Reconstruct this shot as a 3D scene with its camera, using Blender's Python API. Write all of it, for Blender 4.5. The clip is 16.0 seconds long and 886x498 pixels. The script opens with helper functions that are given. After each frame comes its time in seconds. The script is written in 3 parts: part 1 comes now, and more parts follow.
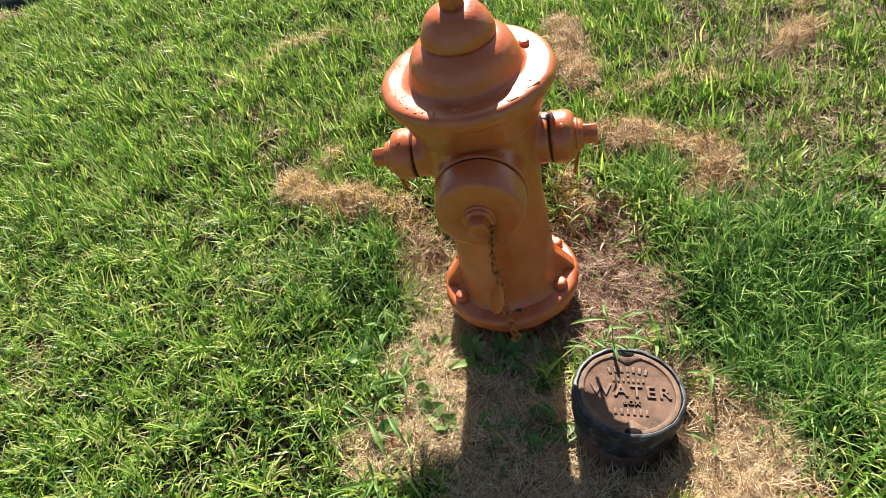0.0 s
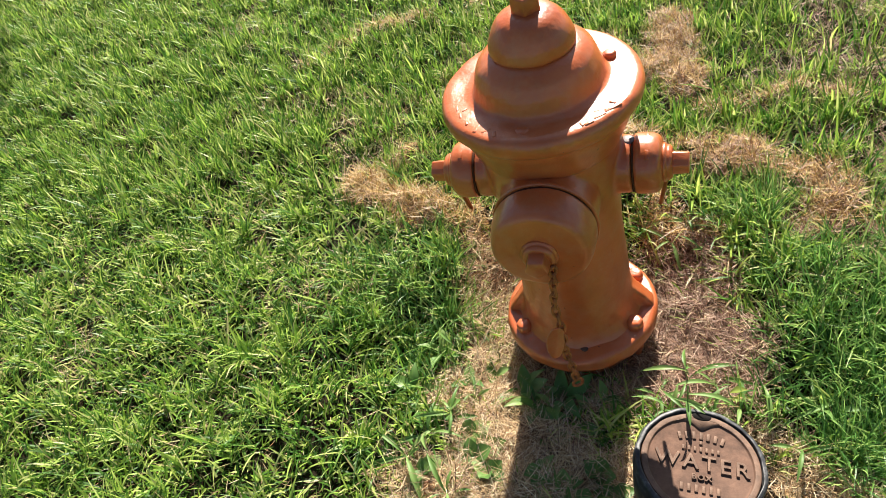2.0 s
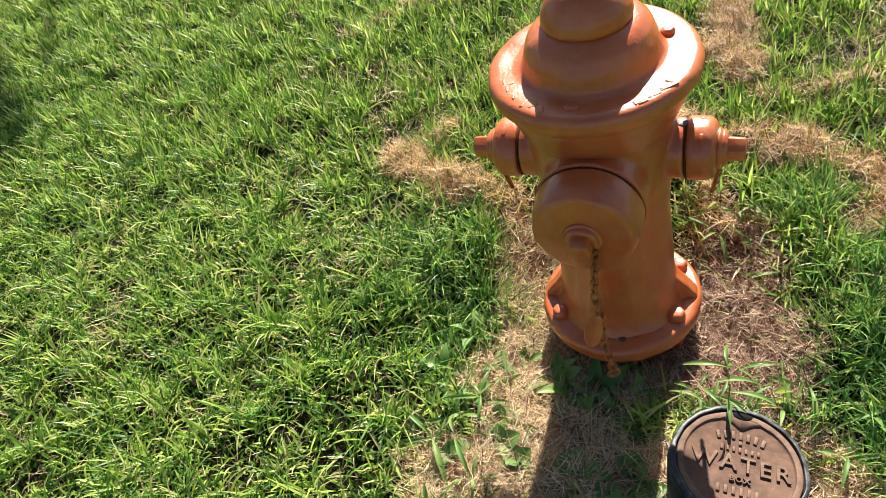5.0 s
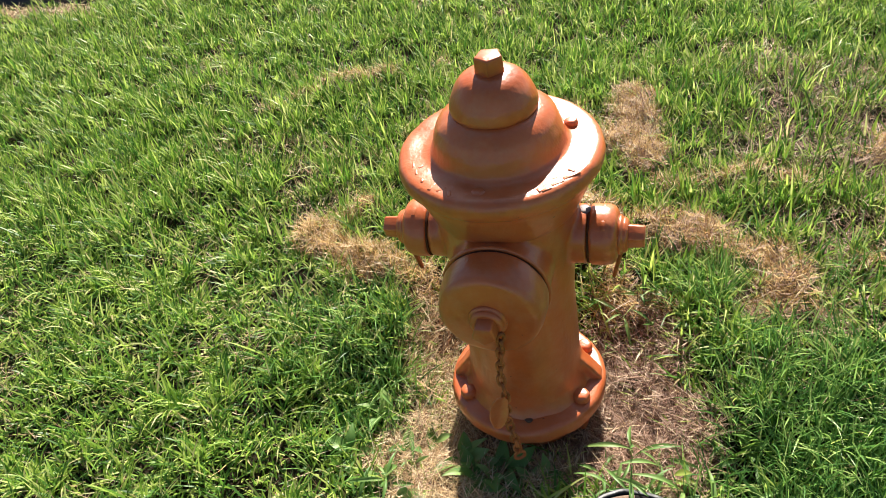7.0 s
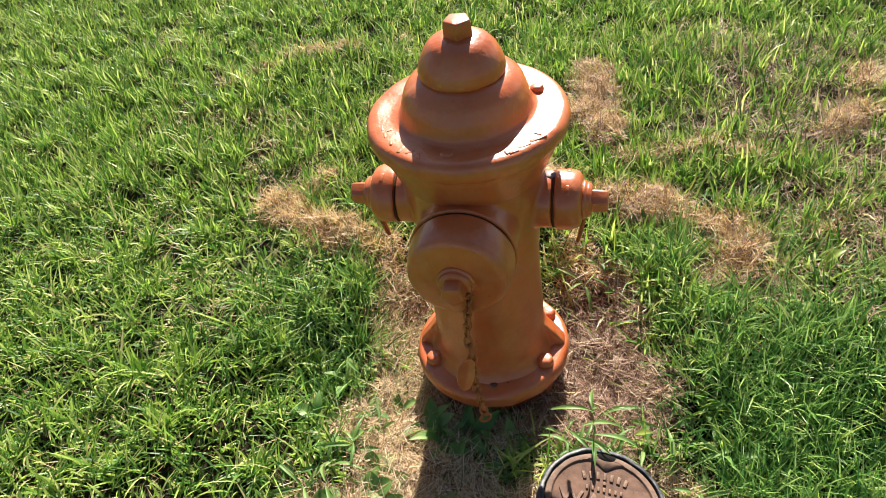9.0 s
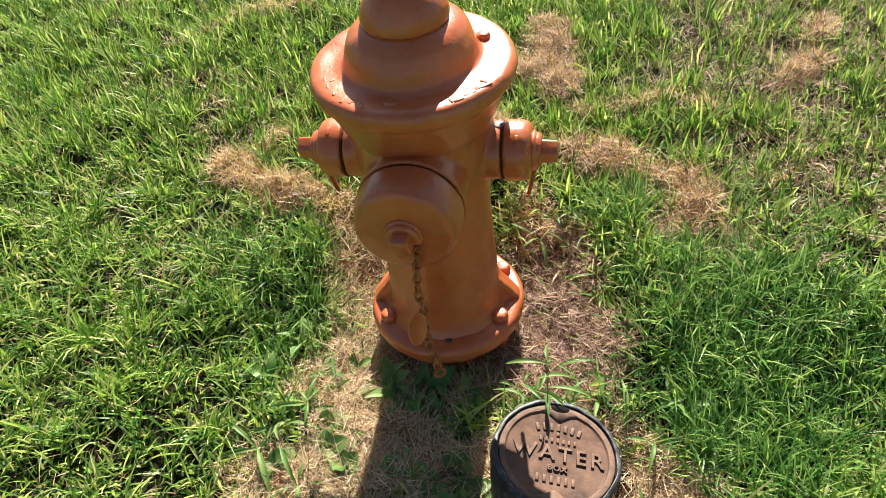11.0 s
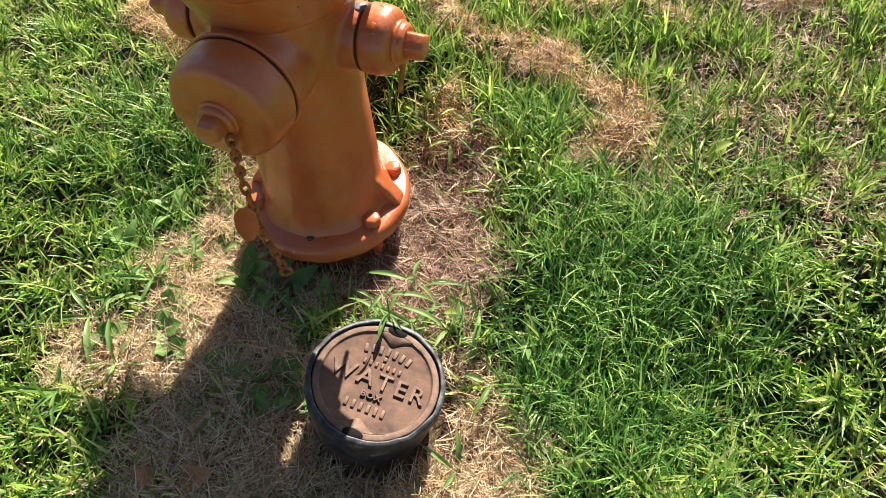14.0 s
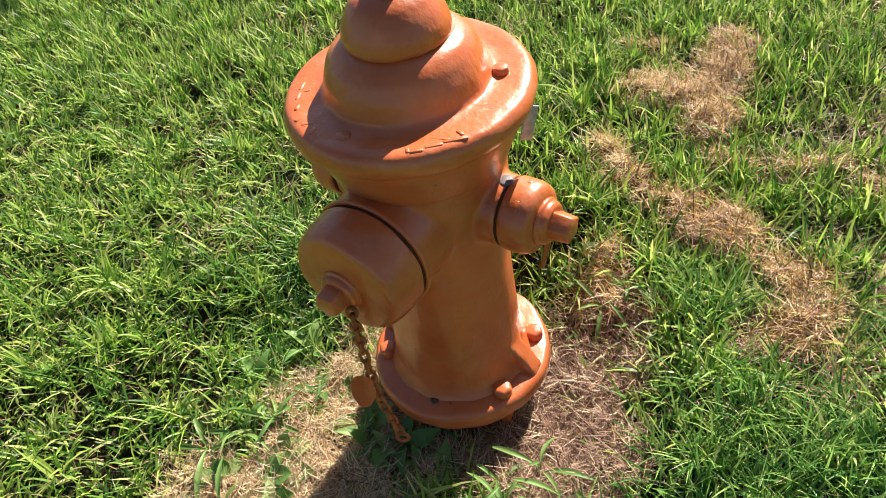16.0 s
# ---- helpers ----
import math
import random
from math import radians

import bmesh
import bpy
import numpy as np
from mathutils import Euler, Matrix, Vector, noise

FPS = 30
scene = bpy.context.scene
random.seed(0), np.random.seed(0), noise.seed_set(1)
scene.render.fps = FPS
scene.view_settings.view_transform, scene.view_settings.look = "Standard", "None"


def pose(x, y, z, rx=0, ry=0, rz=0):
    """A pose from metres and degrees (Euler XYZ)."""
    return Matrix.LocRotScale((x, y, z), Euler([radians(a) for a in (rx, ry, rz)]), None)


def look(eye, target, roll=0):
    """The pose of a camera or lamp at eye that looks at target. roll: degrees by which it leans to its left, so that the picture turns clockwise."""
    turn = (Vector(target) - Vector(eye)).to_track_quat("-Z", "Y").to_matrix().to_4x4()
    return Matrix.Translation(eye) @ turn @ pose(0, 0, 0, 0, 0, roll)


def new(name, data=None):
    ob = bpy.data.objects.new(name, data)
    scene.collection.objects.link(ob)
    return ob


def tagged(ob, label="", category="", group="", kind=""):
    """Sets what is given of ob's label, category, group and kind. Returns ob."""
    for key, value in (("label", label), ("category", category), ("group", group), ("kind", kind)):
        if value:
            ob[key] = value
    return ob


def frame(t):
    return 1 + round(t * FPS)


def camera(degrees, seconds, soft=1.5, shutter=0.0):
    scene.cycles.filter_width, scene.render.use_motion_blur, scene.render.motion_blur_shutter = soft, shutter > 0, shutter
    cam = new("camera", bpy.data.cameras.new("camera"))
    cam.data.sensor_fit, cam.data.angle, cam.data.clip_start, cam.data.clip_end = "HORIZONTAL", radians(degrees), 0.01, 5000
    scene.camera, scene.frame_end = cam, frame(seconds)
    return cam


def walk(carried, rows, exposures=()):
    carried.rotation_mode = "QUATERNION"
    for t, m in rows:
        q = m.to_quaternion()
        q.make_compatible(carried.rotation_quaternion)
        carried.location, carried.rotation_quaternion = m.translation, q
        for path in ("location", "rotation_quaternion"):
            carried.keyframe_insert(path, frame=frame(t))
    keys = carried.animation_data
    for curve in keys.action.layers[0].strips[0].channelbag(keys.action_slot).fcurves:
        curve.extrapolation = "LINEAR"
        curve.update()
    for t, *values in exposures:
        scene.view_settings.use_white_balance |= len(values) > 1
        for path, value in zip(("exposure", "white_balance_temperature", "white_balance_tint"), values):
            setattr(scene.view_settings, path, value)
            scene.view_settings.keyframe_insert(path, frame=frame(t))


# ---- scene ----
cam = camera(57.8, 16.0, soft=0.4)
PATH = [
    (0, (0.234, -1.274, 1.385), (-0.178, 0.13, 0.021), -16.4),
    (0.5, (0.223, -1.253, 1.38), (-0.264, 0.132, 0.022), -17.2),
    (1, (0.284, -1.145, 1.372), (-0.282, 0.214, 0.018), -17.9),
    (1.5, (0.308, -1.065, 1.327), (-0.317, 0.27, -0.025), -18.4),
    (2, (0.276, -1.07, 1.328), (-0.381, 0.24, -0.034), -18.9),
    (2.5, (0.273, -1.068, 1.336), (-0.393, 0.226, -0.035), -19.2),
    (3, (0.288, -1.046, 1.298), (-0.379, 0.23, -0.091), -19.1),
    (3.5, (0.295, -1.041, 1.3), (-0.383, 0.212, -0.104), -18.9),
    (4, (0.286, -1.042, 1.29), (-0.43, 0.188, -0.116), -19.1),
    (4.2, (0.278, -1.046, 1.295), (-0.459, 0.177, -0.106), -19.3),
    (6.3, (0.25, -1.035, 1.282), (-0.439, 0.322, -0.016), -15.2),
    (6.5, (0.256, -1.033, 1.278), (-0.393, 0.347, -0.015), -14.1),
    (7, (0.273, -1.033, 1.301), (-0.282, 0.398, 0.018), -11.3),
    (7.5, (0.273, -1.055, 1.301), (-0.224, 0.408, 0.031), -9.5),
    (8, (0.275, -1.06, 1.298), (-0.201, 0.41, 0.027), -8.6),
    (8.5, (0.273, -1.069, 1.292), (-0.194, 0.391, 0.008), -8.6),
    (9, (0.263, -1.075, 1.286), (-0.188, 0.358, -0.034), -8.9),
    (9.5, (0.291, -1.081, 1.252), (-0.134, 0.319, -0.111), -9.3),
    (9.7, (0.285, -1.068, 1.248), (-0.11, 0.319, -0.138), -8.5),
    (12, (0.301, -1.073, 1.257), (-0.048, 0.326, -0.129), -8.8),
    (12.5, (0.288, -1.062, 1.26), (-0.026, 0.327, -0.144), -8.4),
    (13, (0.351, -1.038, 1.231), (0.022, 0.298, -0.22), -8.2),
    (13.5, (0.539, -0.943, 1.2), (0.113, 0.294, -0.312), -6.8),
    (14, (0.591, -0.858, 1.157), (0.108, 0.266, -0.425), -5.4),
    (14.5, (0.582, -0.763, 1.149), (-0.084, 0.271, -0.428), -5.3),
    (15, (0.663, -0.635, 1.141), (-0.204, 0.311, -0.393), -5.9),
    (15.5, (0.677, -0.614, 1.136), (-0.263, 0.334, -0.353), -9.0),
    (16, (0.568, -0.67, 1.165), (-0.348, 0.415, -0.243), -11.5),
]
walk(cam, [(t, look(eye, target, roll)) for t, eye, target, roll in PATH],
     exposures=[(0.0, 1.29), (13.0, 1.29), (14.2, 1.40), (15.0, 1.38), (16.0, 1.27)])

# ---- light ----
SUN_AZ, SUN_EL = radians(91.5), radians(38.0)
world = bpy.data.worlds.new("sky")
scene.world = world
world.use_nodes = True
wn = world.node_tree
sky = wn.nodes.new("ShaderNodeTexSky")
sky.sky_type = "NISHITA"
sky.sun_disc = False
sky.sun_elevation = SUN_EL
sky.sun_rotation = radians(90.0) - SUN_AZ
wn.links.new(sky.outputs[0], wn.nodes["Background"].inputs[0])
wn.nodes["Background"].inputs[1].default_value = 0.043
lamp = bpy.data.lights.new("sun", "SUN")
lamp.energy, lamp.angle, lamp.color = 5.0, radians(0.53), (1.0, 0.93, 0.82)
sun = new("sun", lamp)
to_sun = Vector((math.cos(SUN_AZ) * math.cos(SUN_EL), math.sin(SUN_AZ) * math.cos(SUN_EL), math.sin(SUN_EL)))
sun.matrix_world = look(to_sun * 20, (0, 0, 0))


# ---- materials ----
class Mat:
    """A small builder of node materials."""

    def __init__(self, name):
        self.m = bpy.data.materials.new(name)
        self.m.use_nodes = True
        self.t = self.m.node_tree
        self.p = self.t.nodes["Principled BSDF"]
        self.out = self.t.nodes["Material Output"]

    def node(self, kind, **sets):
        n = self.t.nodes.new(kind)
        for key, value in sets.items():
            if key in n.inputs:
                n.inputs[key].default_value = value
        return n

    def link(self, a, b):
        self.t.links.new(a, b)

    def coord(self, which="Object"):
        return self.node("ShaderNodeTexCoord").outputs[which]

    def noise(self, scale, detail=4.0, rough=0.55, where=None, stretch=None):
        n = self.node("ShaderNodeTexNoise", Scale=scale, Detail=detail, Roughness=rough)
        where = where or self.coord()
        if stretch:
            mp = self.node("ShaderNodeMapping", Scale=stretch)
            self.link(where, mp.inputs[0])
            where = mp.outputs[0]
        self.link(where, n.inputs["Vector"])
        return n.outputs["Fac"]

    def ramp(self, fac, stops):
        r = self.t.nodes.new("ShaderNodeValToRGB")
        e = r.color_ramp.elements
        while len(e) < len(stops):
            e.new(0.5)
        for el, (pos, col) in zip(e, stops):
            el.position, el.color = pos, (*col, 1.0)
        self.link(fac, r.inputs[0])
        return r.outputs[0]

    def mix(self, fac, a, b):
        n = self.t.nodes.new("ShaderNodeMix")
        n.data_type = "RGBA"
        for socket, value in ((n.inputs[0], fac), (n.inputs[6], a), (n.inputs[7], b)):
            if isinstance(value, bpy.types.NodeSocket):
                self.link(value, socket)
            else:
                socket.default_value = value if isinstance(value, float) else (*value, 1.0)
        return n.outputs[2]

    def math(self, op, a, b=0.0):
        n = self.t.nodes.new("ShaderNodeMath")
        n.operation = op
        for socket, value in zip(n.inputs, (a, b)):
            if isinstance(value, bpy.types.NodeSocket):
                self.link(value, socket)
            else:
                socket.default_value = value
        return n.outputs[0]

    def bump(self, height, strength, distance, onto=None):
        b = self.node("ShaderNodeBump", Strength=strength, Distance=distance)
        self.link(height, b.inputs["Height"])
        if onto:
            self.link(onto, b.inputs["Normal"])
        return b.outputs[0]

    def finish(self, color=None, rough=0.5, metal=0.0, normal=None, spec=0.5):
        for key, value in (("Base Color", color), ("Roughness", rough), ("Metallic", metal), ("Normal", normal), ("Specular IOR Level", spec)):
            if value is None:
                continue
            if isinstance(value, bpy.types.NodeSocket):
                self.link(value, self.p.inputs[key])
            elif isinstance(value, tuple):
                self.p.inputs[key].default_value = (*value, 1.0)
            else:
                self.p.inputs[key].default_value = value
        return self.m


def paint_material():
    """Thick brushed orange enamel over old cast iron, chipped here and there down to rust."""
    k = Mat("orange_enamel")
    at = k.node("ShaderNodeNewGeometry").outputs["Position"]
    broad = k.noise(9.0, 5.0, 0.6, at)
    brush = k.noise(120.0, 3.0, 0.5, at, (1.0, 1.0, 0.18))
    fine = k.noise(420.0, 2.0, 0.5, at)
    col = k.ramp(broad, [(0.28, (0.41, 0.085, 0.023)), (0.50, (0.54, 0.120, 0.031)), (0.74, (0.61, 0.152, 0.045))])
    dust = k.math("MULTIPLY", k.ramp(k.noise(26.0, 6.0, 0.7, at), [(0.46, (0, 0, 0)), (0.72, (1, 1, 1))]), 0.24)
    col = k.mix(dust, col, (0.50, 0.30, 0.17))
    chip = k.ramp(k.noise(58.0, 3.0, 0.6, at), [(0.735, (0, 0, 0)), (0.75, (1, 1, 1))])
    col = k.mix(chip, col, (0.075, 0.030, 0.016))
    bump = k.bump(k.noise(20.0, 5.0, 0.55, at), 0.35, 0.008)
    bump = k.bump(brush, 0.26, 0.0018, bump)
    bump = k.bump(fine, 0.07, 0.0006, bump)
    rough = k.mix(broad, (0.26, 0.26, 0.26), (0.42, 0.42, 0.42))
    k.p.inputs["Coat Weight"].default_value = 0.25
    k.p.inputs["Coat Roughness"].default_value = 0.14
    k.link(bump, k.p.inputs["Coat Normal"])
    return k.finish(col, rough, 0.0, bump, 0.6)


def rust_material(name, dark, light, scale=60.0, rough=0.75):
    k = Mat(name)
    at = k.node("ShaderNodeNewGeometry").outputs["Position"]
    col = k.ramp(k.noise(scale, 8.0, 0.65, at), [(0.32, dark), (0.68, light)])
    spots = k.ramp(k.noise(scale * 0.22, 4.0, 0.6, at), [(0.45, (0, 0, 0)), (0.7, (1, 1, 1))])
    col = k.mix(k.math("MULTIPLY", spots, 0.5), col, light)
    grain = k.bump(k.noise(scale * 6, 4.0, 0.7, at), 0.5, 0.0012)
    return k.finish(col, rough, 0.15, grain, 0.35)


def leaf_material(name, stops, glow=0.35, rough=0.42, per="island", vein=(0.20, 0.31, 0.05)):
    """Thin living or dead leaf: gloss above and light passing through."""
    k = Mat(name)
    pick = k.node("ShaderNodeNewGeometry").outputs["Random Per Island"] if per == "island" else k.node("ShaderNodeObjectInfo").outputs["Random"]
    col = k.ramp(pick, stops)
    at = k.node("ShaderNodeNewGeometry").outputs["Position"]
    col = k.mix(k.math("MULTIPLY", k.noise(6.0, 3.0, 0.6, at), 0.26), col, vein)
    through_leaf = k.t.nodes.new("ShaderNodeBsdfTranslucent")
    k.link(col, through_leaf.inputs[0])
    k.finish(col, rough, 0.0, None, 0.32)
    both = k.t.nodes.new("ShaderNodeMixShader")
    both.inputs[0].default_value = glow
    k.link(k.p.outputs[0], both.inputs[1])
    k.link(through_leaf.outputs[0], both.inputs[2])
    k.link(both.outputs[0], k.out.inputs[0])
    return k.m


def soil_material():
    k = Mat("soil_and_thatch")
    at = k.node("ShaderNodeNewGeometry").outputs["Position"]
    dry = k.node("ShaderNodeAttribute")
    dry.attribute_name = "dry"
    crumbs = k.noise(70.0, 8.0, 0.7, at)
    earth = k.ramp(crumbs, [(0.3, (0.012, 0.009, 0.005)), (0.7, (0.045, 0.032, 0.018))])
    straw = k.ramp(k.noise(130.0, 8.0, 0.75, at), [(0.28, (0.055, 0.034, 0.020)), (0.55, (0.20, 0.130, 0.078)), (0.8, (0.40, 0.275, 0.16))])
    col = k.mix(dry.outputs["Fac"], earth, straw)
    far = k.node("ShaderNodeAttribute")
    far.attribute_name = "sward"
    green = k.ramp(k.noise(24.0, 8.0, 0.7, at), [(0.3, (0.045, 0.09, 0.02)), (0.7, (0.13, 0.21, 0.045))])
    col = k.mix(far.outputs["Fac"], col, green)
    return k.finish(col, 0.95, 0.0, k.bump(k.noise(190.0, 6.0, 0.75, at), 0.8, 0.006), 0.15)


def asphalt_material():
    k = Mat("asphalt")
    at = k.node("ShaderNodeNewGeometry").outputs["Position"]
    col = k.ramp(k.noise(160.0, 6.0, 0.7, at), [(0.3, (0.028, 0.029, 0.031)), (0.75, (0.075, 0.075, 0.078))])
    return k.finish(col, 0.9, 0.0, k.bump(k.noise(240.0, 4.0, 0.7, at), 0.6, 0.004), 0.3)


def plastic_material():
    k = Mat("black_plastic")
    at = k.node("ShaderNodeNewGeometry").outputs["Position"]
    dust = k.ramp(k.noise(38.0, 6.0, 0.7, at), [(0.42, (0.014, 0.015, 0.018)), (0.56, (0.045, 0.046, 0.050)), (0.70, (0.20, 0.20, 0.195))])
    return k.finish(dust, 0.48, 0.0, k.bump(k.noise(150.0, 4.0, 0.6, at), 0.35, 0.0012), 0.45)


def tin_material():
    k = Mat("weathered_tin")
    at = k.node("ShaderNodeNewGeometry").outputs["Position"]
    col = k.ramp(k.noise(90.0, 5.0, 0.6, at), [(0.35, (0.26, 0.30, 0.37)), (0.7, (0.46, 0.51, 0.60))])
    return k.finish(col, 0.42, 0.15, k.bump(k.noise(120.0, 3.0, 0.6, at), 0.4, 0.001), 0.5)


PAINT = paint_material()
CHAIN = rust_material("painted_rusty_chain", (0.20, 0.062, 0.020), (0.52, 0.165, 0.05), 60.0, 0.55)
WORN = rust_material("worn_cast_iron", (0.085, 0.048, 0.032), (0.25, 0.150, 0.10), 40.0, 0.62)
BARE = rust_material("scraped_metal", (0.10, 0.080, 0.082), (0.21, 0.17, 0.165), 40.0, 0.5)
IRON = rust_material("rusty_cast_iron", (0.050, 0.026, 0.017), (0.20, 0.108, 0.070), 30.0, 0.72)
PIPE = rust_material("brown_pipe", (0.12, 0.075, 0.053), (0.25, 0.16, 0.115), 30.0, 0.7)
GAP = rust_material("dark_seam", (0.045, 0.019, 0.010), (0.13, 0.046, 0.019), 80.0, 0.9)
# Near-black that paints the shade inside the lid's lifting notches.
NOTCH_SHADE = rust_material("dark_notch", (0.004, 0.003, 0.003), (0.012, 0.009, 0.008), 80.0, 0.95)
PLASTIC, TIN, SOIL, ASPHALT = plastic_material(), tin_material(), soil_material(), asphalt_material()
GRASS = leaf_material("lawn_grass", [(0.0, (0.030, 0.095, 0.016)), (0.28, (0.095, 0.24, 0.034)), (0.55, (0.30, 0.47, 0.062)), (0.82, (0.58, 0.71, 0.155)), (0.95, (0.66, 0.68, 0.28)), (1.0, (0.62, 0.48, 0.27))], 0.45, 0.42, vein=(0.17, 0.30, 0.04))
# Greens darkened to stand for the shade low among the blades.
SHADE_GREEN = leaf_material("under_grass", [(0.0, (0.010, 0.034, 0.006)), (0.6, (0.030, 0.085, 0.012)), (0.92, (0.09, 0.19, 0.024)), (1.0, (0.26, 0.20, 0.09))], 0.22, 0.45, vein=(0.05, 0.11, 0.015))
TALL = leaf_material("tall_grass", [(0.0, (0.034, 0.12, 0.028)), (0.40, (0.12, 0.29, 0.060)), (0.75, (0.32, 0.52, 0.12)), (1.0, (0.56, 0.68, 0.24))], 0.42, 0.38, vein=(0.15, 0.28, 0.06))
RUSSET = leaf_material("russet_straw", [(0.0, (0.20, 0.095, 0.030)), (0.35, (0.48, 0.275, 0.085)), (0.75, (0.69, 0.46, 0.16)), (1.0, (0.82, 0.65, 0.33))], 0.2, 0.5, vein=(0.54, 0.31, 0.09))
STRAW = leaf_material("dead_straw", [(0.0, (0.20, 0.110, 0.058)), (0.28, (0.54, 0.365, 0.195)), (0.62, (0.74, 0.56, 0.32)), (1.0, (0.90, 0.80, 0.58))], 0.2, 0.5, vein=(0.48, 0.28, 0.13))
THATCH = leaf_material("brown_thatch", [(0.0, (0.085, 0.042, 0.027)), (0.35, (0.27, 0.150, 0.100)), (0.72, (0.48, 0.31, 0.215)), (1.0, (0.74, 0.57, 0.43))], 0.15, 0.55, vein=(0.30, 0.15, 0.09))
WEED = leaf_material("weed_leaf", [(0.0, (0.10, 0.22, 0.055)), (0.6, (0.17, 0.31, 0.08)), (1.0, (0.30, 0.43, 0.14))], 0.36, 0.45, "object")
YELLOW = leaf_material("pale_leaf", [(0.0, (0.26, 0.38, 0.06)), (1.0, (0.34, 0.42, 0.09))], 0.4, 0.4, "object", (0.30, 0.36, 0.08))
DEAD = leaf_material("dead_leaf", [(0.0, (0.40, 0.17, 0.07)), (1.0, (0.52, 0.26, 0.12))], 0.2, 0.6, "object", (0.30, 0.12, 0.05))


# ---- mesh helpers ----
def part(name, bm, material, parent=None, label="", smooth=True, m=None):
    """Links a bmesh as one mesh object under a thing or a part."""
    me = bpy.data.meshes.new(name)
    bmesh.ops.recalc_face_normals(bm, faces=bm.faces)
    bm.to_mesh(me)
    bm.free()
    me.materials.append(material)
    if smooth:
        me.polygons.foreach_set("use_smooth", [True] * len(me.polygons))
    ob = new(name, me)
    ob.parent = parent
    if m is not None:
        ob.matrix_basis = m
    if label:
        ob["label"] = label
    return ob


def thing(name, m, label, category, group="", kind=""):
    ob = new(name)
    ob.empty_display_size = 0.05
    ob.matrix_basis = m
    return tagged(ob, label, category, group, kind)


def lathe(profile, steps=64, bm=None, m=None):
    """A turned body round z from (radius, height) pairs; ends at radius 0 are closed."""
    bm = bm or bmesh.new()
    rings = []
    for r, z in profile:
        if r < 1e-6:
            rings.append([bm.verts.new((0, 0, z))])
        else:
            rings.append([bm.verts.new((r * math.cos(2 * math.pi * k / steps), r * math.sin(2 * math.pi * k / steps), z)) for k in range(steps)])
    for a, b in zip(rings, rings[1:]):
        for k in range(steps):
            n = (k + 1) % steps
            if len(a) == 1:
                bm.faces.new((a[0], b[k], b[n]))
            elif len(b) == 1:
                bm.faces.new((a[k], a[n], b[0]))
            else:
                bm.faces.new((a[k], a[n], b[n], b[k]))
    if m is not None:
        made = [v for ring in rings for v in ring]
        bmesh.ops.transform(bm, matrix=m, verts=made)
    return bm


def roughen(bm, amount, scale=28.0):
    """Slight unevenness of old castings under thick paint."""
    for v in bm.verts:
        p = v.co * scale
        v.co += amount * Vector((noise.noise(p), noise.noise(p + Vector((7.1, 0, 3.3))), noise.noise(p + Vector((0, 5.7, 9.2)))))
    return bm


def rounded(points, radius=0.004, steps=3):
    """A profile with its inner corners rounded off."""
    out = [points[0]]
    for a, b, c in zip(points, points[1:], points[2:]):
        a, b, c = Vector(a), Vector(b), Vector(c)
        reach = min(radius, (a - b).length * 0.45, (c - b).length * 0.45)
        p, q = b + (a - b).normalized() * reach, b + (c - b).normalized() * reach
        for k in range(steps + 1):
            t = k / steps
            out.append(tuple(p * (1 - t) ** 2 + b * 2 * t * (1 - t) + q * t * t))
    return out + [points[-1]]


def prism(sides, r0, r1, z0, z1, bevel=0.0025, turn=0.0):
    """A many-sided nut with softened edges."""
    bm = bmesh.new()
    low = [bm.verts.new((r0 * math.cos(turn + 2 * math.pi * k / sides), r0 * math.sin(turn + 2 * math.pi * k / sides), z0)) for k in range(sides)]
    top = [bm.verts.new((r1 * math.cos(turn + 2 * math.pi * k / sides), r1 * math.sin(turn + 2 * math.pi * k / sides), z1)) for k in range(sides)]
    bm.faces.new(low[::-1])
    bm.faces.new(top)
    for k in range(sides):
        n = (k + 1) % sides
        bm.faces.new((low[k], low[n], top[n], top[k]))
    bmesh.ops.bevel(bm, geom=list(bm.edges), offset=bevel, segments=3, profile=0.5, affect="EDGES")
    return bm


def block(sx, sy, sz, bevel=0.002):
    bm = bmesh.new()
    bmesh.ops.create_cube(bm, size=1.0)
    bmesh.ops.scale(bm, vec=(sx, sy, sz), verts=bm.verts)
    bmesh.ops.bevel(bm, geom=list(bm.edges), offset=bevel, segments=2, profile=0.5, affect="EDGES")
    return bm


def tube(points, radius, sides=8, closed=False):
    """A round bar bent along points."""
    bm = bmesh.new()
    points = [Vector(p) for p in points]
    count = len(points)
    rings, side = [], None
    for k, p in enumerate(points):
        ahead = (points[(k + 1) % count] if closed or k + 1 < count else p) - (points[k - 1] if closed or k else p)
        ahead.normalize()
        side = (side or ahead.orthogonal())
        side = (side - ahead * side.dot(ahead)).normalized()
        up = ahead.cross(side)
        rings.append([bm.verts.new(p + radius * (math.cos(2 * math.pi * j / sides) * side + math.sin(2 * math.pi * j / sides) * up)) for j in range(sides)])
    for a, b in zip(rings, rings[1:] + (rings[:1] if closed else [])):
        for j in range(sides):
            n = (j + 1) % sides
            bm.faces.new((a[j], a[n], b[n], b[j]))
    if not closed:
        bm.faces.new(rings[0][::-1])
        bm.faces.new(rings[-1])
    return bm


# ---- lie of the land ----
LATTICE = np.random.RandomState(7).rand(256, 256)


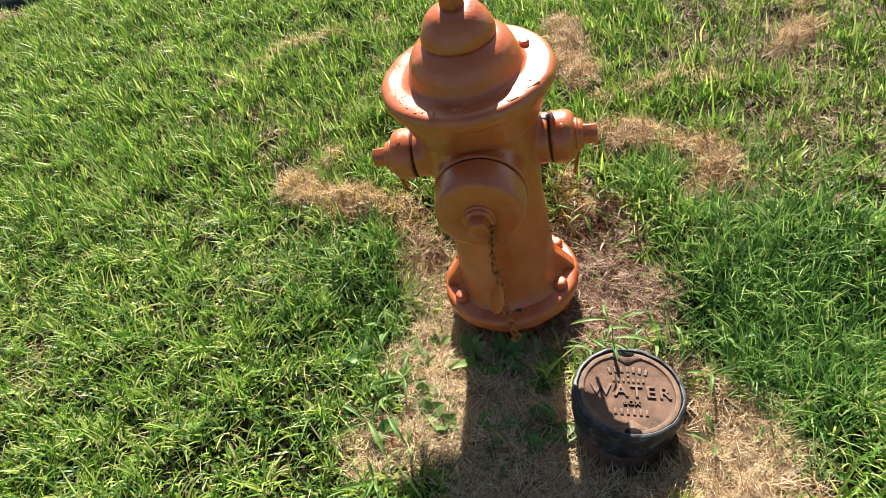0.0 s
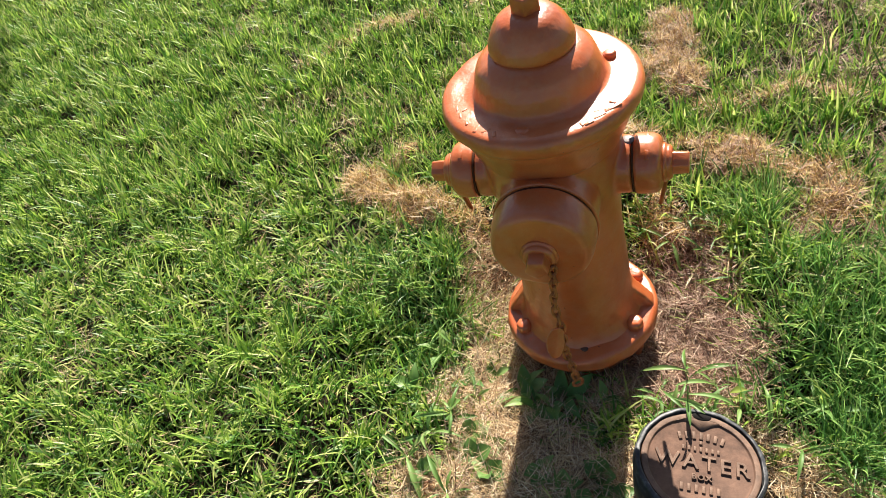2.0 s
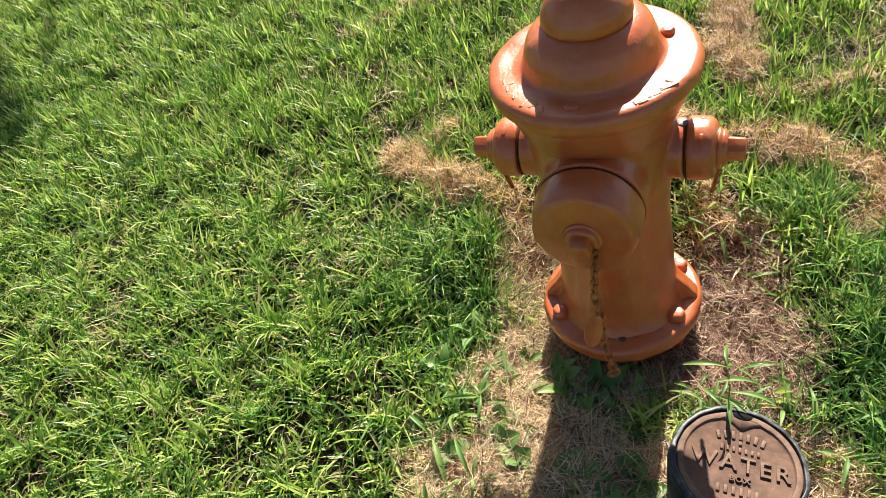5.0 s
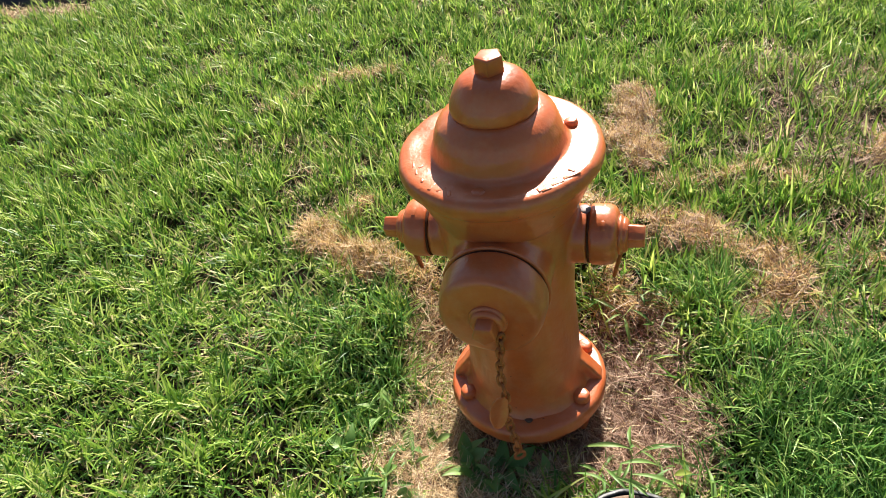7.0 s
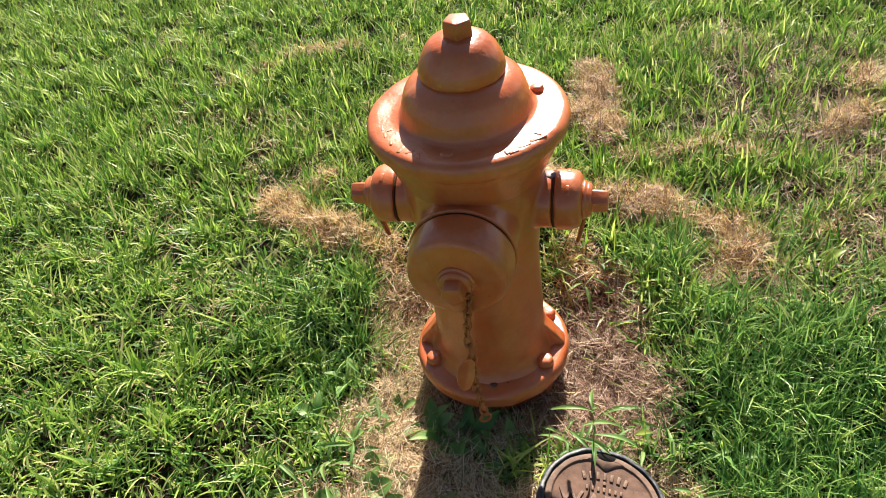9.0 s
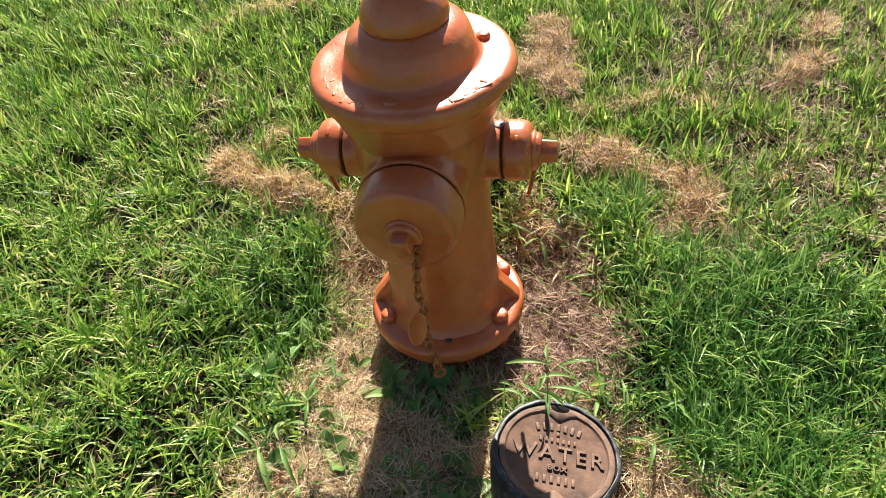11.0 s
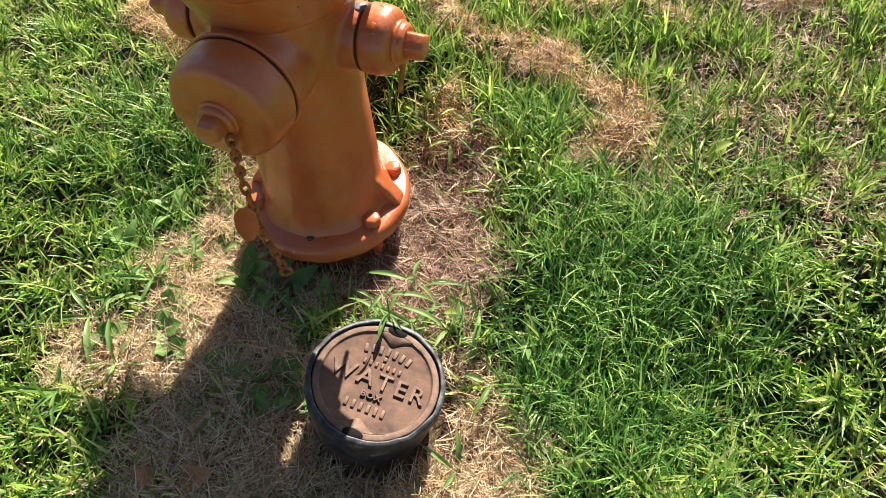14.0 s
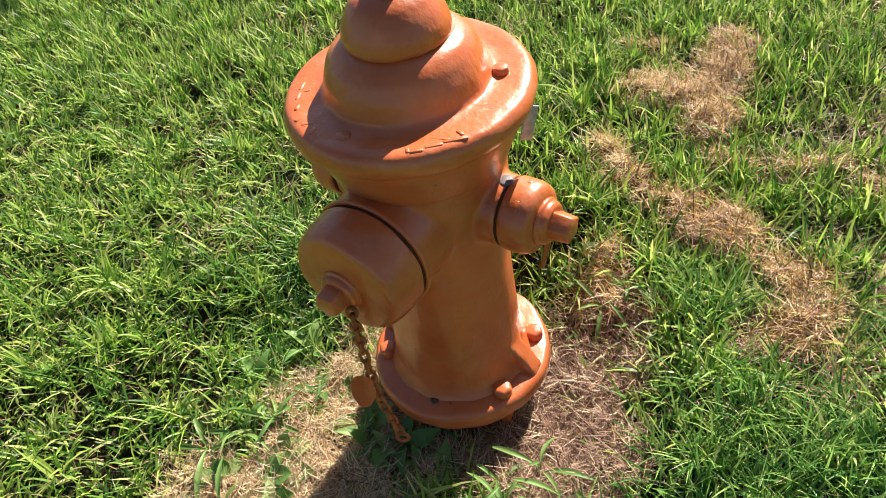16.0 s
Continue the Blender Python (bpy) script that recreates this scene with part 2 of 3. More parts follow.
def value_noise(x, y, scale):
    """Smooth noise from 0 to 1 at places x, y; scale is the number of bumps a metre."""
    u, v = np.asarray(x) * scale + 91.3, np.asarray(y) * scale + 47.7
    i, j = np.floor(u).astype(int), np.floor(v).astype(int)
    a, b = u - i, v - j
    a, b = a * a * (3 - 2 * a), b * b * (3 - 2 * b)
    g = lambda p, q: LATTICE[p % 256, q % 256]  # noqa: E731
    return (g(i, j) * (1 - a) + g(i + 1, j) * a) * (1 - b) + (g(i, j + 1) * (1 - a) + g(i + 1, j + 1) * a) * b


def ease(t):
    t = np.clip(t, 0, 1)
    return t * t * (3 - 2 * t)


def soil_height(x, y):
    """A flat lawn with a hollow round the hydrant's foot that opens towards the valve box."""
    x, y = np.asarray(x, float), np.asarray(y, float)
    ring = ease((np.hypot(x, y) - 0.14) / 0.28)
    front = ease((0.1 - y) / 0.3) * ease((x + 0.55) / 0.2)
    trough = 0.035 * np.exp(-(((x + 0.40) / 0.13) ** 2 + ((y + 0.05) / 0.14) ** 2))
    dip = 0.030 * np.exp(-(((x - 0.25) / 0.30) ** 2 + ((y + 0.42) / 0.25) ** 2)) + 0.045 * np.exp(-(((x - 0.23) / 0.14) ** 2 + ((y + 0.44) / 0.13) ** 2))
    waves = 0.018 * (value_noise(x, y, 3.1) - 0.5) * ring + 0.008 * (value_noise(x, y, 11.0) - 0.5)
    return -0.055 + ring * (0.10 - 0.055 * front) + 0.02 * ease((-x - 0.4) / 0.4) - trough - dip + waves


# Bare and dried-out places: each a stroke from one place to another, and half its width.
DRY_FOOT = [
    ((-0.13, 0.03), (0.17, 0.04), 0.145), ((0.15, 0.20), (0.13, 0.30), 0.045), ((0.20, 0.10), (0.22, 0.02), 0.09), ((0.23, 0.20), (0.28, 0.08), 0.045), ((-0.15, -0.12), (0.27, -0.06), 0.09),
    ((-0.20, -0.18), (0.28, -0.14), 0.08), ((-0.18, -0.30), (0.35, -0.28), 0.085), ((-0.22, -0.40), (0.42, -0.37), 0.09), ((-0.05, -0.52), (0.43, -0.50), 0.10), ((0.05, -0.66), (0.40, -0.65), 0.12),
]
DRY_BEHIND = [
    ((0.13, 1.00), (0.15, 0.86), 0.058), ((0.15, 0.86), (0.20, 0.73), 0.052), ((0.02, 0.79), (0.16, 0.82), 0.034), ((-0.14, 0.94), (-0.02, 0.965), 0.018),
    ((0.24, 0.60), (0.37, 0.64), 0.020), ((0.37, 0.64), (0.47, 0.685), 0.028), ((0.47, 0.685), (0.57, 0.63), 0.018), ((0.02, 0.57), (0.10, 0.50), 0.026),
    ((0.10, 0.50), (0.24, 0.44), 0.032), ((0.22, 0.45), (0.40, 0.385), 0.046), ((0.40, 0.385), (0.475, 0.33), 0.048), ((0.475, 0.33), (0.48, 0.24), 0.044), ((0.48, 0.24), (0.42, 0.185), 0.036), ((0.57, 0.195), (0.58, 0.19), 0.018),
    ((-0.60, 0.37), (-0.42, 0.285), 0.036), ((-0.42, 0.285), (-0.34, 0.27), 0.022), ((-0.56, 0.42), (-0.50, 0.50), 0.018), ((-0.29, 0.25), (-0.18, 0.12), 0.030),
    ((-0.98, 0.935), (-0.81, 1.097), 0.011), ((-0.81, 1.097), (-0.64, 1.167), 0.011), ((-0.50, 1.24), (-0.46, 1.26), 0.012),
    ((0.37, 1.35), (0.52, 1.32), 0.028), ((0.73, 0.75), (0.83, 0.85), 0.034), ((0.85, 0.95), (0.87, 1.03), 0.030), ((0.96, 1.66), (1.00, 1.66), 0.040), ((-0.78, 1.78), (-0.62, 1.71), 0.018), ((0.68, 0.36), (0.69, 0.37), 0.018),
    ((-2.75, 1.80), (-2.26, 1.76), 0.055),
]
DRY = DRY_FOOT + [(a, b, 1.06 * half + 0.002) for a, b, half in DRY_BEHIND]


def lushness(x, y):
    """Taller, denser grass on the hydrant's right-hand side and behind its shoulder."""
    a = 1.5 * np.exp(-(((x - 0.56) / 0.19) ** 2 + ((y + 0.14) / 0.27) ** 2))
    b = np.exp(-(((x - 0.34) / 0.10) ** 2 + ((y - 0.27) / 0.08) ** 2))
    c = np.exp(-(((x + 0.34) / 0.17) ** 2 + ((y - 0.02) / 0.18) ** 2))
    return np.clip(a + 0.8 * b + 0.7 * c, 0, 1)


def dryness(x, y):
    x, y = np.asarray(x, float), np.asarray(y, float)
    wob = (value_noise(x, y, 9.0) - 0.5) * 0.09 + (value_noise(x, y, 24.0) - 0.5) * 0.07 + (value_noise(x, y, 60.0) - 0.5) * 0.04
    best = np.zeros_like(x)
    for (ax, ay), (bx, by), half in DRY:
        dx, dy = bx - ax, by - ay
        t = np.clip(((x - ax) * dx + (y - ay) * dy) / (dx * dx + dy * dy + 1e-9), 0, 1)
        d = np.hypot(x - ax - t * dx, y - ay - t * dy) + wob * min(1.0, half / 0.08)
        best = np.maximum(best, np.clip((half + 0.02 - d) / 0.05, 0, 1))
    thin = np.clip((value_noise(x + 5, y - 3, 4.3) - 0.66) / 0.2, 0, 1) * np.clip(0.16 + 0.12 * (x + 0.1) + 0.12 * (y - 0.2), 0.08, 0.26) * (1 - lushness(x, y))
    return np.clip(np.maximum(best, thin), 0, 1)


BOX = Vector((0.243, -0.353, 0.070))


def kept_clear(x, y):
    """True where the hydrant's foot and the water box stand."""
    return (np.hypot(x, y) < 0.125) | (np.hypot(x - BOX.x, y - BOX.y) < 0.118) | ((x < -2.19) & (y > 1.84) & (y < 4.65))


def ground_sheet():
    fine = np.arange(-3.2, 3.2001, 0.032)
    steps = np.cumsum(0.05 * 1.16 ** np.arange(1, 45))
    axis = np.concatenate([-3.2 - steps[::-1], fine, 3.2 + steps])
    n = len(axis)
    gx, gy = np.meshgrid(axis, axis, indexing="ij")
    gz = soil_height(gx, gy)
    me = bpy.data.meshes.new("ground")
    verts = np.stack([gx, gy, gz], -1).reshape(-1, 3)
    k = np.arange(n * n).reshape(n, n)
    quads = np.stack([k[:-1, :-1], k[1:, :-1], k[1:, 1:], k[:-1, 1:]], -1).reshape(-1, 4)
    me.from_pydata(verts.tolist(), [], quads.tolist())
    attr = me.attributes.new("dry", "FLOAT", "POINT")
    attr.data.foreach_set("value", dryness(gx, gy).reshape(-1).astype(np.float32))
    sward = me.attributes.new("sward", "FLOAT", "POINT")
    sward.data.foreach_set("value", np.clip((np.hypot(gx + 0.6, gy - 1.0) - 3.5) / 2.5, 0, 1).reshape(-1).astype(np.float32))
    me.materials.append(SOIL)
    me.polygons.foreach_set("use_smooth", [True] * len(me.polygons))
    return tagged(new("ground", me), "brown soil and dead thatch under a worn lawn", "ground", kind="structure")


ground_sheet()


def asphalt_drive():
    """A dark drive whose corner shows beyond the lawn."""
    bm = bmesh.new()
    rows = []
    for i in range(0, 25):
        x = -2.21 - 0.5 * i
        rows.append([bm.verts.new((x, y, float(soil_height(x, y)) + 0.02)) for y in (1.86 + 0.45 * j for j in range(7))])
    for a, b in zip(rows, rows[1:]):
        for j in range(6):
            bm.faces.new((a[j], a[j + 1], b[j + 1], b[j]))
    got = bmesh.ops.extrude_face_region(bm, geom=list(bm.faces))
    bmesh.ops.translate(bm, vec=(0, 0, -0.08), verts=[v for v in got["geom"] if isinstance(v, bmesh.types.BMVert)])
    return tagged(part("road", bm, ASPHALT), "dark grey asphalt drive along the lawn", "road", kind="structure")


asphalt_drive()


def unseen_shade_tree():
    """An unseen tree added beyond the drive so that its crown shades a corner of the lawn."""
    base = Vector((-2.94, 5.70, 0.06))
    th = thing("tree", Matrix.Translation(base), "unseen broadleaf tree added to cast a shadow on the lawn's corner", "tree")
    trunk = bmesh.new()
    way = [(0, 0, -0.1), (0.02, 0.0, 0.6), (-0.02, 0.03, 1.5), (0.03, 0.0, 2.6), (0.0, 0.0, 3.6), (0.0, 0.02, 4.7)]
    for k, (x, y, z) in enumerate(way):
        r = 0.075 * (1 - 0.15 * k)
        ring = [trunk.verts.new((x + r * math.cos(2 * math.pi * j / 12), y + r * math.sin(2 * math.pi * j / 12), z)) for j in range(12)]
        if k:
            for j in range(12):
                trunk.faces.new((last[j], last[(j + 1) % 12], ring[(j + 1) % 12], ring[j]))
        last = ring
    part("trunk", trunk, PIPE, th, "grey-brown bark")
    gen = np.random.RandomState(21)
    for k in range(7):
        a, z = 2.4 * k, 3.3 + 0.2 * k
        tip = (0.65 * math.cos(a), 0.35 * math.sin(a), z + 0.55)
        part("limb", tube([(0, 0, z), (tip[0] * 0.5, tip[1] * 0.5, z + 0.2), tip], 0.016, 7), PIPE, th)
    # Crown sized and flattened to give the shadow its rounded edge.
    count = 5200
    d = gen.normal(size=(count, 3))
    d /= np.linalg.norm(d, axis=1)[:, None]
    c = d * (gen.rand(count) ** 0.4)[:, None] * np.array([0.93, 0.50, 0.60]) * (0.82 + 0.30 * value_noise(d[:, 0] * 3 + d[:, 2], d[:, 1] * 3, 1.3))[:, None] + np.array([0.0, 0.0, 4.45])
    u = gen.normal(size=(count, 3))
    u /= np.linalg.norm(u, axis=1)[:, None]
    w = np.cross(u, gen.normal(size=(count, 3)))
    w /= np.linalg.norm(w, axis=1)[:, None]
    size = gen.uniform(0.035, 0.065, count)[:, None]
    verts = np.stack([c - u * size, c + w * size * 0.5, c + u * size, c - w * size * 0.5], 1).reshape(-1, 3)
    me = bpy.data.meshes.new("crown")
    me.from_pydata(verts.tolist(), [], np.arange(count * 4).reshape(-1, 4).tolist())
    # The lawn's shade-darkened green serves for the crown too.
    me.materials.append(SHADE_GREEN)
    crown = new("crown", me)
    crown.parent = th


unseen_shade_tree()


# ---- the hydrant ----
def fire_hydrant():
    h = thing("fire_hydrant", pose(0, 0, -0.03), "orange painted cast-iron fire hydrant standing in a worn lawn", "fire hydrant")
    lift = Matrix.Translation((0, 0, 0.03))
    R = lambda a: Matrix.Rotation(radians(a), 4, "Z")  # noqa: E731
    side = Matrix.Translation((0, 0, 0.425)) @ Matrix.Rotation(radians(90), 4, "Y")
    front = Matrix.Translation((0.004, 0, 0.424)) @ Matrix.Rotation(radians(90), 4, "X")

    # Barrel with its three outlet necks, cast in one piece.
    bm = lathe([(0, 0.03), (0.104, 0.03), (0.128, 0.052), (0.118, 0.066), (0.110, 0.085), (0.107, 0.13), (0.105, 0.22), (0.104, 0.30), (0.108, 0.36), (0.114, 0.41), (0.116, 0.455), (0.118, 0.485), (0.122, 0.50), (0, 0.50)], 72)
    lathe([(0, 0), (0.050, 0), (0.050, 0.135), (0, 0.135)], 40, bm, side)
    lathe([(0, 0), (0.050, 0), (0.050, 0.135), (0, 0.135)], 40, bm, R(180) @ side)
    lathe([(0, 0), (0.083, 0), (0.083, 0.148), (0, 0.148)], 56, bm, front)
    for a in (4, 184):
        rib = bmesh.new()
        tri = [(0.09, 0.045), (0.148, 0.050), (0.146, 0.062), (0.104, 0.122), (0.09, 0.122)]
        lo = [rib.verts.new((x, -0.017, z)) for x, z in tri]
        hi = [rib.verts.new((x, 0.017, z)) for x, z in tri]
        rib.faces.new(lo[::-1])
        rib.faces.new(hi)
        for k in range(5):
            rib.faces.new((lo[k], lo[(k + 1) % 5], hi[(k + 1) % 5], hi[k]))
        bmesh.ops.transform(rib, matrix=R(a), verts=rib.verts)
        tmp = bpy.data.meshes.new("rib")
        rib.to_mesh(tmp)
        rib.free()
        bm.from_mesh(tmp)
        bpy.data.meshes.remove(tmp)
    barrel = part("barrel", bm, PAINT, h, m=lift)
    mesher = barrel.modifiers.new("cast", "REMESH")
    mesher.mode, mesher.voxel_size, mesher.use_smooth_shade = "VOXEL", 0.0042, True
    soft = barrel.modifiers.new("soft", "SMOOTH")
    soft.factor, soft.iterations = 0.5, 9

    part("foot", roughen(lathe(rounded([(0.0, -0.09), (0.101, -0.09), (0.101, -0.01), (0.106, 0.012), (0.118, 0.026)], 0.008)), 0.004), PAINT, h, m=lift)
    part("base_flange", roughen(lathe(rounded([(0.09, 0.022), (0.148, 0.020), (0.1535, 0.028), (0.1535, 0.048), (0.148, 0.057), (0.118, 0.060), (0.09, 0.064)], 0.006), 80), 0.0026), PAINT, h, m=lift)
    for a in (34, 94, 154, 214, 334):
        nut = part("base_bolt", prism(6, 0.0190, 0.0170, 0, 0.019, 0.006, radians(a)), PAINT, h, m=lift @ R(a) @ Matrix.Translation((0.127, 0, 0.055)))
        part("bolt_end", lathe(rounded([(0, -0.052), (0.008, -0.052), (0.009, -0.03), (0.013, -0.03), (0.013, 0.0), (0, 0.0)], 0.002, 2), 12), PAINT, nut, m=Matrix.Translation((0, 0, -0.034)))

    rust = roughen(lathe([(0, 0.0008), (0.004, 0.0008), (0.007, 0.0), (0, -0.001)], 14), 0.0034, 120.0)
    part("rust_spot", rust, IRON, h, "bare rusty chip in the paint", m=lift @ Matrix.Translation((0.022, -0.122, 0.0605)))

    # Bowl under the bonnet, the bonnet's wide flange, bell and weather cap.
    part("upper_bowl", roughen(lathe(rounded([(0.116, 0.478), (0.121, 0.497), (0.1245, 0.500), (0.130, 0.513), (0.139, 0.535), (0.147, 0.556), (0.149, 0.570), (0.10, 0.574)], 0.006), 80), 0.0012), PAINT, h, m=lift)
    bonnet = part("bonnet", roughen(lathe(rounded([(0.10, 0.568), (0.156, 0.568), (0.1635, 0.580), (0.1642, 0.592), (0.158, 0.6035), (0.146, 0.6055), (0.120, 0.6050), (0.1085, 0.6075), (0.1050, 0.618), (0.101, 0.634), (0.092, 0.654), (0.080, 0.6655), (0.066, 0.672), (0.0, 0.673)], 0.006), 96), 0.0018), PAINT, h, m=lift)
    for a, s in ((27, 1), (147, 1), (267, 0.75)):
        part("bonnet_bolt", prism(6, 0.0125, 0.0115, 0, 0.012 * s, 0.0035, radians(a + 10)), PAINT, bonnet, m=R(a) @ Matrix.Translation((0.1195 if s == 1 else 0.128, 0, 0.602 if s == 1 else 0.598)))
    marks = [(207, 0.139, 0.018, 0.004, 80), (216, 0.141, 0.016, 0.004, 75), (212, 0.130, 0.010, 0.0035, 20), (226, 0.143, 0.012, 0.004, 60), (236, 0.142, 0.020, 0.005, 15),
             (243, 0.140, 0.017, 0.005, -35), (250, 0.143, 0.014, 0.005, 30), (326, 0.149, 0.030, 0.005, 75), (316, 0.147, 0.022, 0.005, 85), (308, 0.150, 0.016, 0.004, 88),
             (320, 0.139, 0.024, 0.004, 60), (330, 0.141, 0.012, 0.004, 10), (304, 0.146, 0.010, 0.004, 10)]
    for a, r, ln, wd, turn in marks:
        part("raised_mark", block(ln, wd * 1.3, 0.0040, 0.0016), PAINT, bonnet, m=R(a) @ Matrix.Translation((r, 0, 0.6040)) @ Matrix.Rotation(radians(turn), 4, "Z"))
    cap = part("weather_cap", roughen(lathe(rounded([(0.0, 0.672), (0.058, 0.6700), (0.0668, 0.6705), (0.0682, 0.678), (0.0660, 0.691), (0.058, 0.709), (0.046, 0.7235), (0.028, 0.7315), (0.0, 0.733)], 0.007), 72), 0.0014), PAINT, h, m=lift)
    part("operating_nut", prism(5, 0.0245, 0.0225, 0.722, 0.7575, 0.003, radians(60)), PAINT, cap)
    part("cap_seam", lathe([(0.0580, 0.6665), (0.0664, 0.6680), (0.0664, 0.6705), (0.0580, 0.6715)], 72), GAP, cap)

    # Side outlets with their caps, collars, nuts and hanging loops.
    for a in (0, 180):
        m = lift @ R(a) @ side
        c = part("hose_cap", roughen(lathe(rounded([(0, 0.138), (0.0500, 0.138), (0.0515, 0.142), (0.0512, 0.166), (0.047, 0.179), (0.036, 0.184), (0, 0.184)], 0.006), 56), 0.0014), PAINT, h, m=m)
        part("cap_seam", lathe([(0.046, 0.1345), (0.0492, 0.1345), (0.0492, 0.1385), (0.046, 0.1385)], 56), GAP, c)
        part("collar", lathe(rounded([(0, 0.182), (0.033, 0.182), (0.034, 0.187), (0.030, 0.190), (0.030, 0.194), (0.026, 0.199), (0, 0.199)], 0.003), 40), PAINT, c)
        part("cap_nut", prism(5, 0.0225, 0.0205, 0.195, 0.2255, 0.003, radians(36)), PAINT, c)
        for turn in (160, 215):
            part("cap_slot", block(0.0040, 0.017, 0.008, 0.0018), PAINT, c, m=Matrix.Rotation(radians(turn), 4, "Z") @ Matrix.Translation((0.0502, 0, 0.160)))
        strap = [(0.030 + 0.066 * math.sin(math.pi * k / 16.0), 0.0034 * math.cos(math.pi * k / 16.0) + 0.002, 0.188 - 0.014 * math.sin(math.pi * k / 16.0)) for k in range(17)]
        part("chain_loop", tube(strap, 0.0034, 8), CHAIN, c)
    part("grease_fitting", lathe(rounded([(0, 0), (0.012, 0), (0.0125, 0.002), (0.010, 0.006), (0, 0.0075)], 0.003), 20), BARE, h, "scraped bare metal knob", m=lift @ Matrix.Translation((0.128, 0.004, 0.470)))

    # Pumper outlet in front.
    m = lift @ front
    p = part("pumper_cap", roughen(lathe(rounded([(0, 0.150), (0.0845, 0.150), (0.0860, 0.154), (0.0845, 0.185), (0.080, 0.204), (0.072, 0.2105), (0.030, 0.214), (0, 0.2145)], 0.008), 80), 0.0014), PAINT, h, m=m)
    part("cap_seam", lathe([(0.080, 0.1455), (0.0835, 0.1455), (0.0835, 0.1505), (0.080, 0.1505)], 80), GAP, p)
    part("gasket_lip", lathe(rounded([(0.08, 0.139), (0.0875, 0.139), (0.0885, 0.1415), (0.0875, 0.1455), (0.08, 0.1455)], 0.002), 80), PAINT, h, m=m)
    part("collar", lathe(rounded([(0, 0.212), (0.031, 0.212), (0.031, 0.2165), (0.027, 0.2185), (0.027, 0.223), (0.023, 0.227), (0, 0.227)], 0.003), 44), PAINT, p)
    part("cap_nut", prism(5, 0.0215, 0.0200, 0.222, 0.249, 0.003, radians(54)), PAINT, p)
    return h


fire_hydrant()


def hydrant_chain():
    """A short chain that hangs from the pumper cap past a painted tag down to the grass."""
    top = Vector((0.024, -0.228, 0.402))
    th = thing("chain", Matrix.Translation(top), "rusty painted chain hanging from the pumper cap with a tag", "chain")
    way = [Vector((0, 0, 0)), Vector((-0.006, 0.003, -0.045)), Vector((-0.012, 0.006, -0.092)), Vector((-0.007, 0.002, -0.145)), Vector((-0.010, 0.006, -0.212)), Vector((-0.006, 0.012, -0.264)), Vector((-0.003, 0.016, -0.308))]
    pts = []
    for a, b in zip(way, way[1:]):
        pts += [a.lerp(b, t / 8) for t in range(8)]
    pts.append(way[-1])
    # One link every 17 mm of the way.
    run, last, spots = 0.0, pts[0], [(pts[0], (pts[1] - pts[0]).normalized())]
    for p in pts[1:]:
        run += (p - last).length
        if run >= 0.0145:
            spots.append((p, (p - last).normalized()))
            run = 0.0
        last = p
    for k, (p, d) in enumerate(spots):
        ring = []
        for j in range(14):
            a = 2 * math.pi * j / 14
            ring.append((0.0060 * math.cos(a), 0, 0.0112 * math.sin(a)))
        turn = d.to_track_quat("Z", "Y").to_matrix().to_4x4() @ Matrix.Rotation(radians(90 * (k % 2) + 25), 4, "Z")
        part("link", roughen(tube(ring, 0.0031, 7, True), 0.0014, 160.0), CHAIN, th, m=Matrix.Translation(p) @ turn)
    bm = lathe(rounded([(0, -0.0016), (0.0200, -0.0016), (0.0212, 0.0), (0.0200, 0.0016), (0, 0.0016)], 0.001, 2), 28)
    bmesh.ops.transform(bm, matrix=Matrix.Diagonal((0.86, 1.0, 1.95, 1.0)) @ Matrix.Rotation(radians(90), 4, "X"), verts=bm.verts)
    roughen(bm, 0.0022, 70.0)
    for v in bm.verts:
        v.co.y += 9.0 * v.co.x ** 2
    part("tag", bm, PAINT, th, "dull orange painted oval plate", m=Matrix.Translation((-0.016, -0.014, -0.168)) @ Matrix.Rotation(radians(5), 4, "Y") @ Matrix.Rotation(radians(38), 4, "Z"))
    part("end_ring", tube([(0.0095 * math.cos(2 * math.pi * j / 16), 0, 0.0095 * math.sin(2 * math.pi * j / 16)) for j in range(16)], 0.0030, 8, True), CHAIN, th, m=Matrix.Translation((-0.002, 0.017, -0.326)) @ Matrix.Rotation(radians(30), 4, "Z"))


hydrant_chain()


def metal_tag():
    th = thing("metal_tag", pose(0.130, 0.040, 0.549), "small grey weathered metal plate hanging under the bonnet's rim", "tag")
    bm = block(0.017, 0.0022, 0.056, 0.0009)
    bmesh.ops.subdivide_edges(bm, edges=bm.edges, cuts=3)
    for v in bm.verts:
        v.co.y += 6.0 * v.co.x ** 2 + 0.004 * math.sin(60 * v.co.z)
    part("plate", bm, TIN, th, m=pose(0.012, 0.012, -0.012, 14, 12, 42))
    part("wire", tube([(0.012, 0.012, 0.020), (0.006, 0.006, 0.028), (-0.004, -0.002, 0.030), (-0.014, -0.008, 0.018)], 0.0012, 6), TIN, th)


metal_tag()


# ---- the water box ----
def lettering(text, size, depth):
    curve = bpy.data.curves.new("lettering", "FONT")
    curve.body, curve.size, curve.extrude, curve.bevel_depth, curve.bevel_resolution = text, size, depth, 0.0006, 1
    curve.align_x, curve.align_y, curve.space_character = "CENTER", "CENTER", 1.28
    tmp = bpy.data.objects.new("lettering_curve", curve)
    scene.collection.objects.link(tmp)
    bpy.context.view_layer.update()
    me = bpy.data.meshes.new_from_object(tmp.evaluated_get(bpy.context.evaluated_depsgraph_get()))
    bpy.data.objects.remove(tmp)
    return me


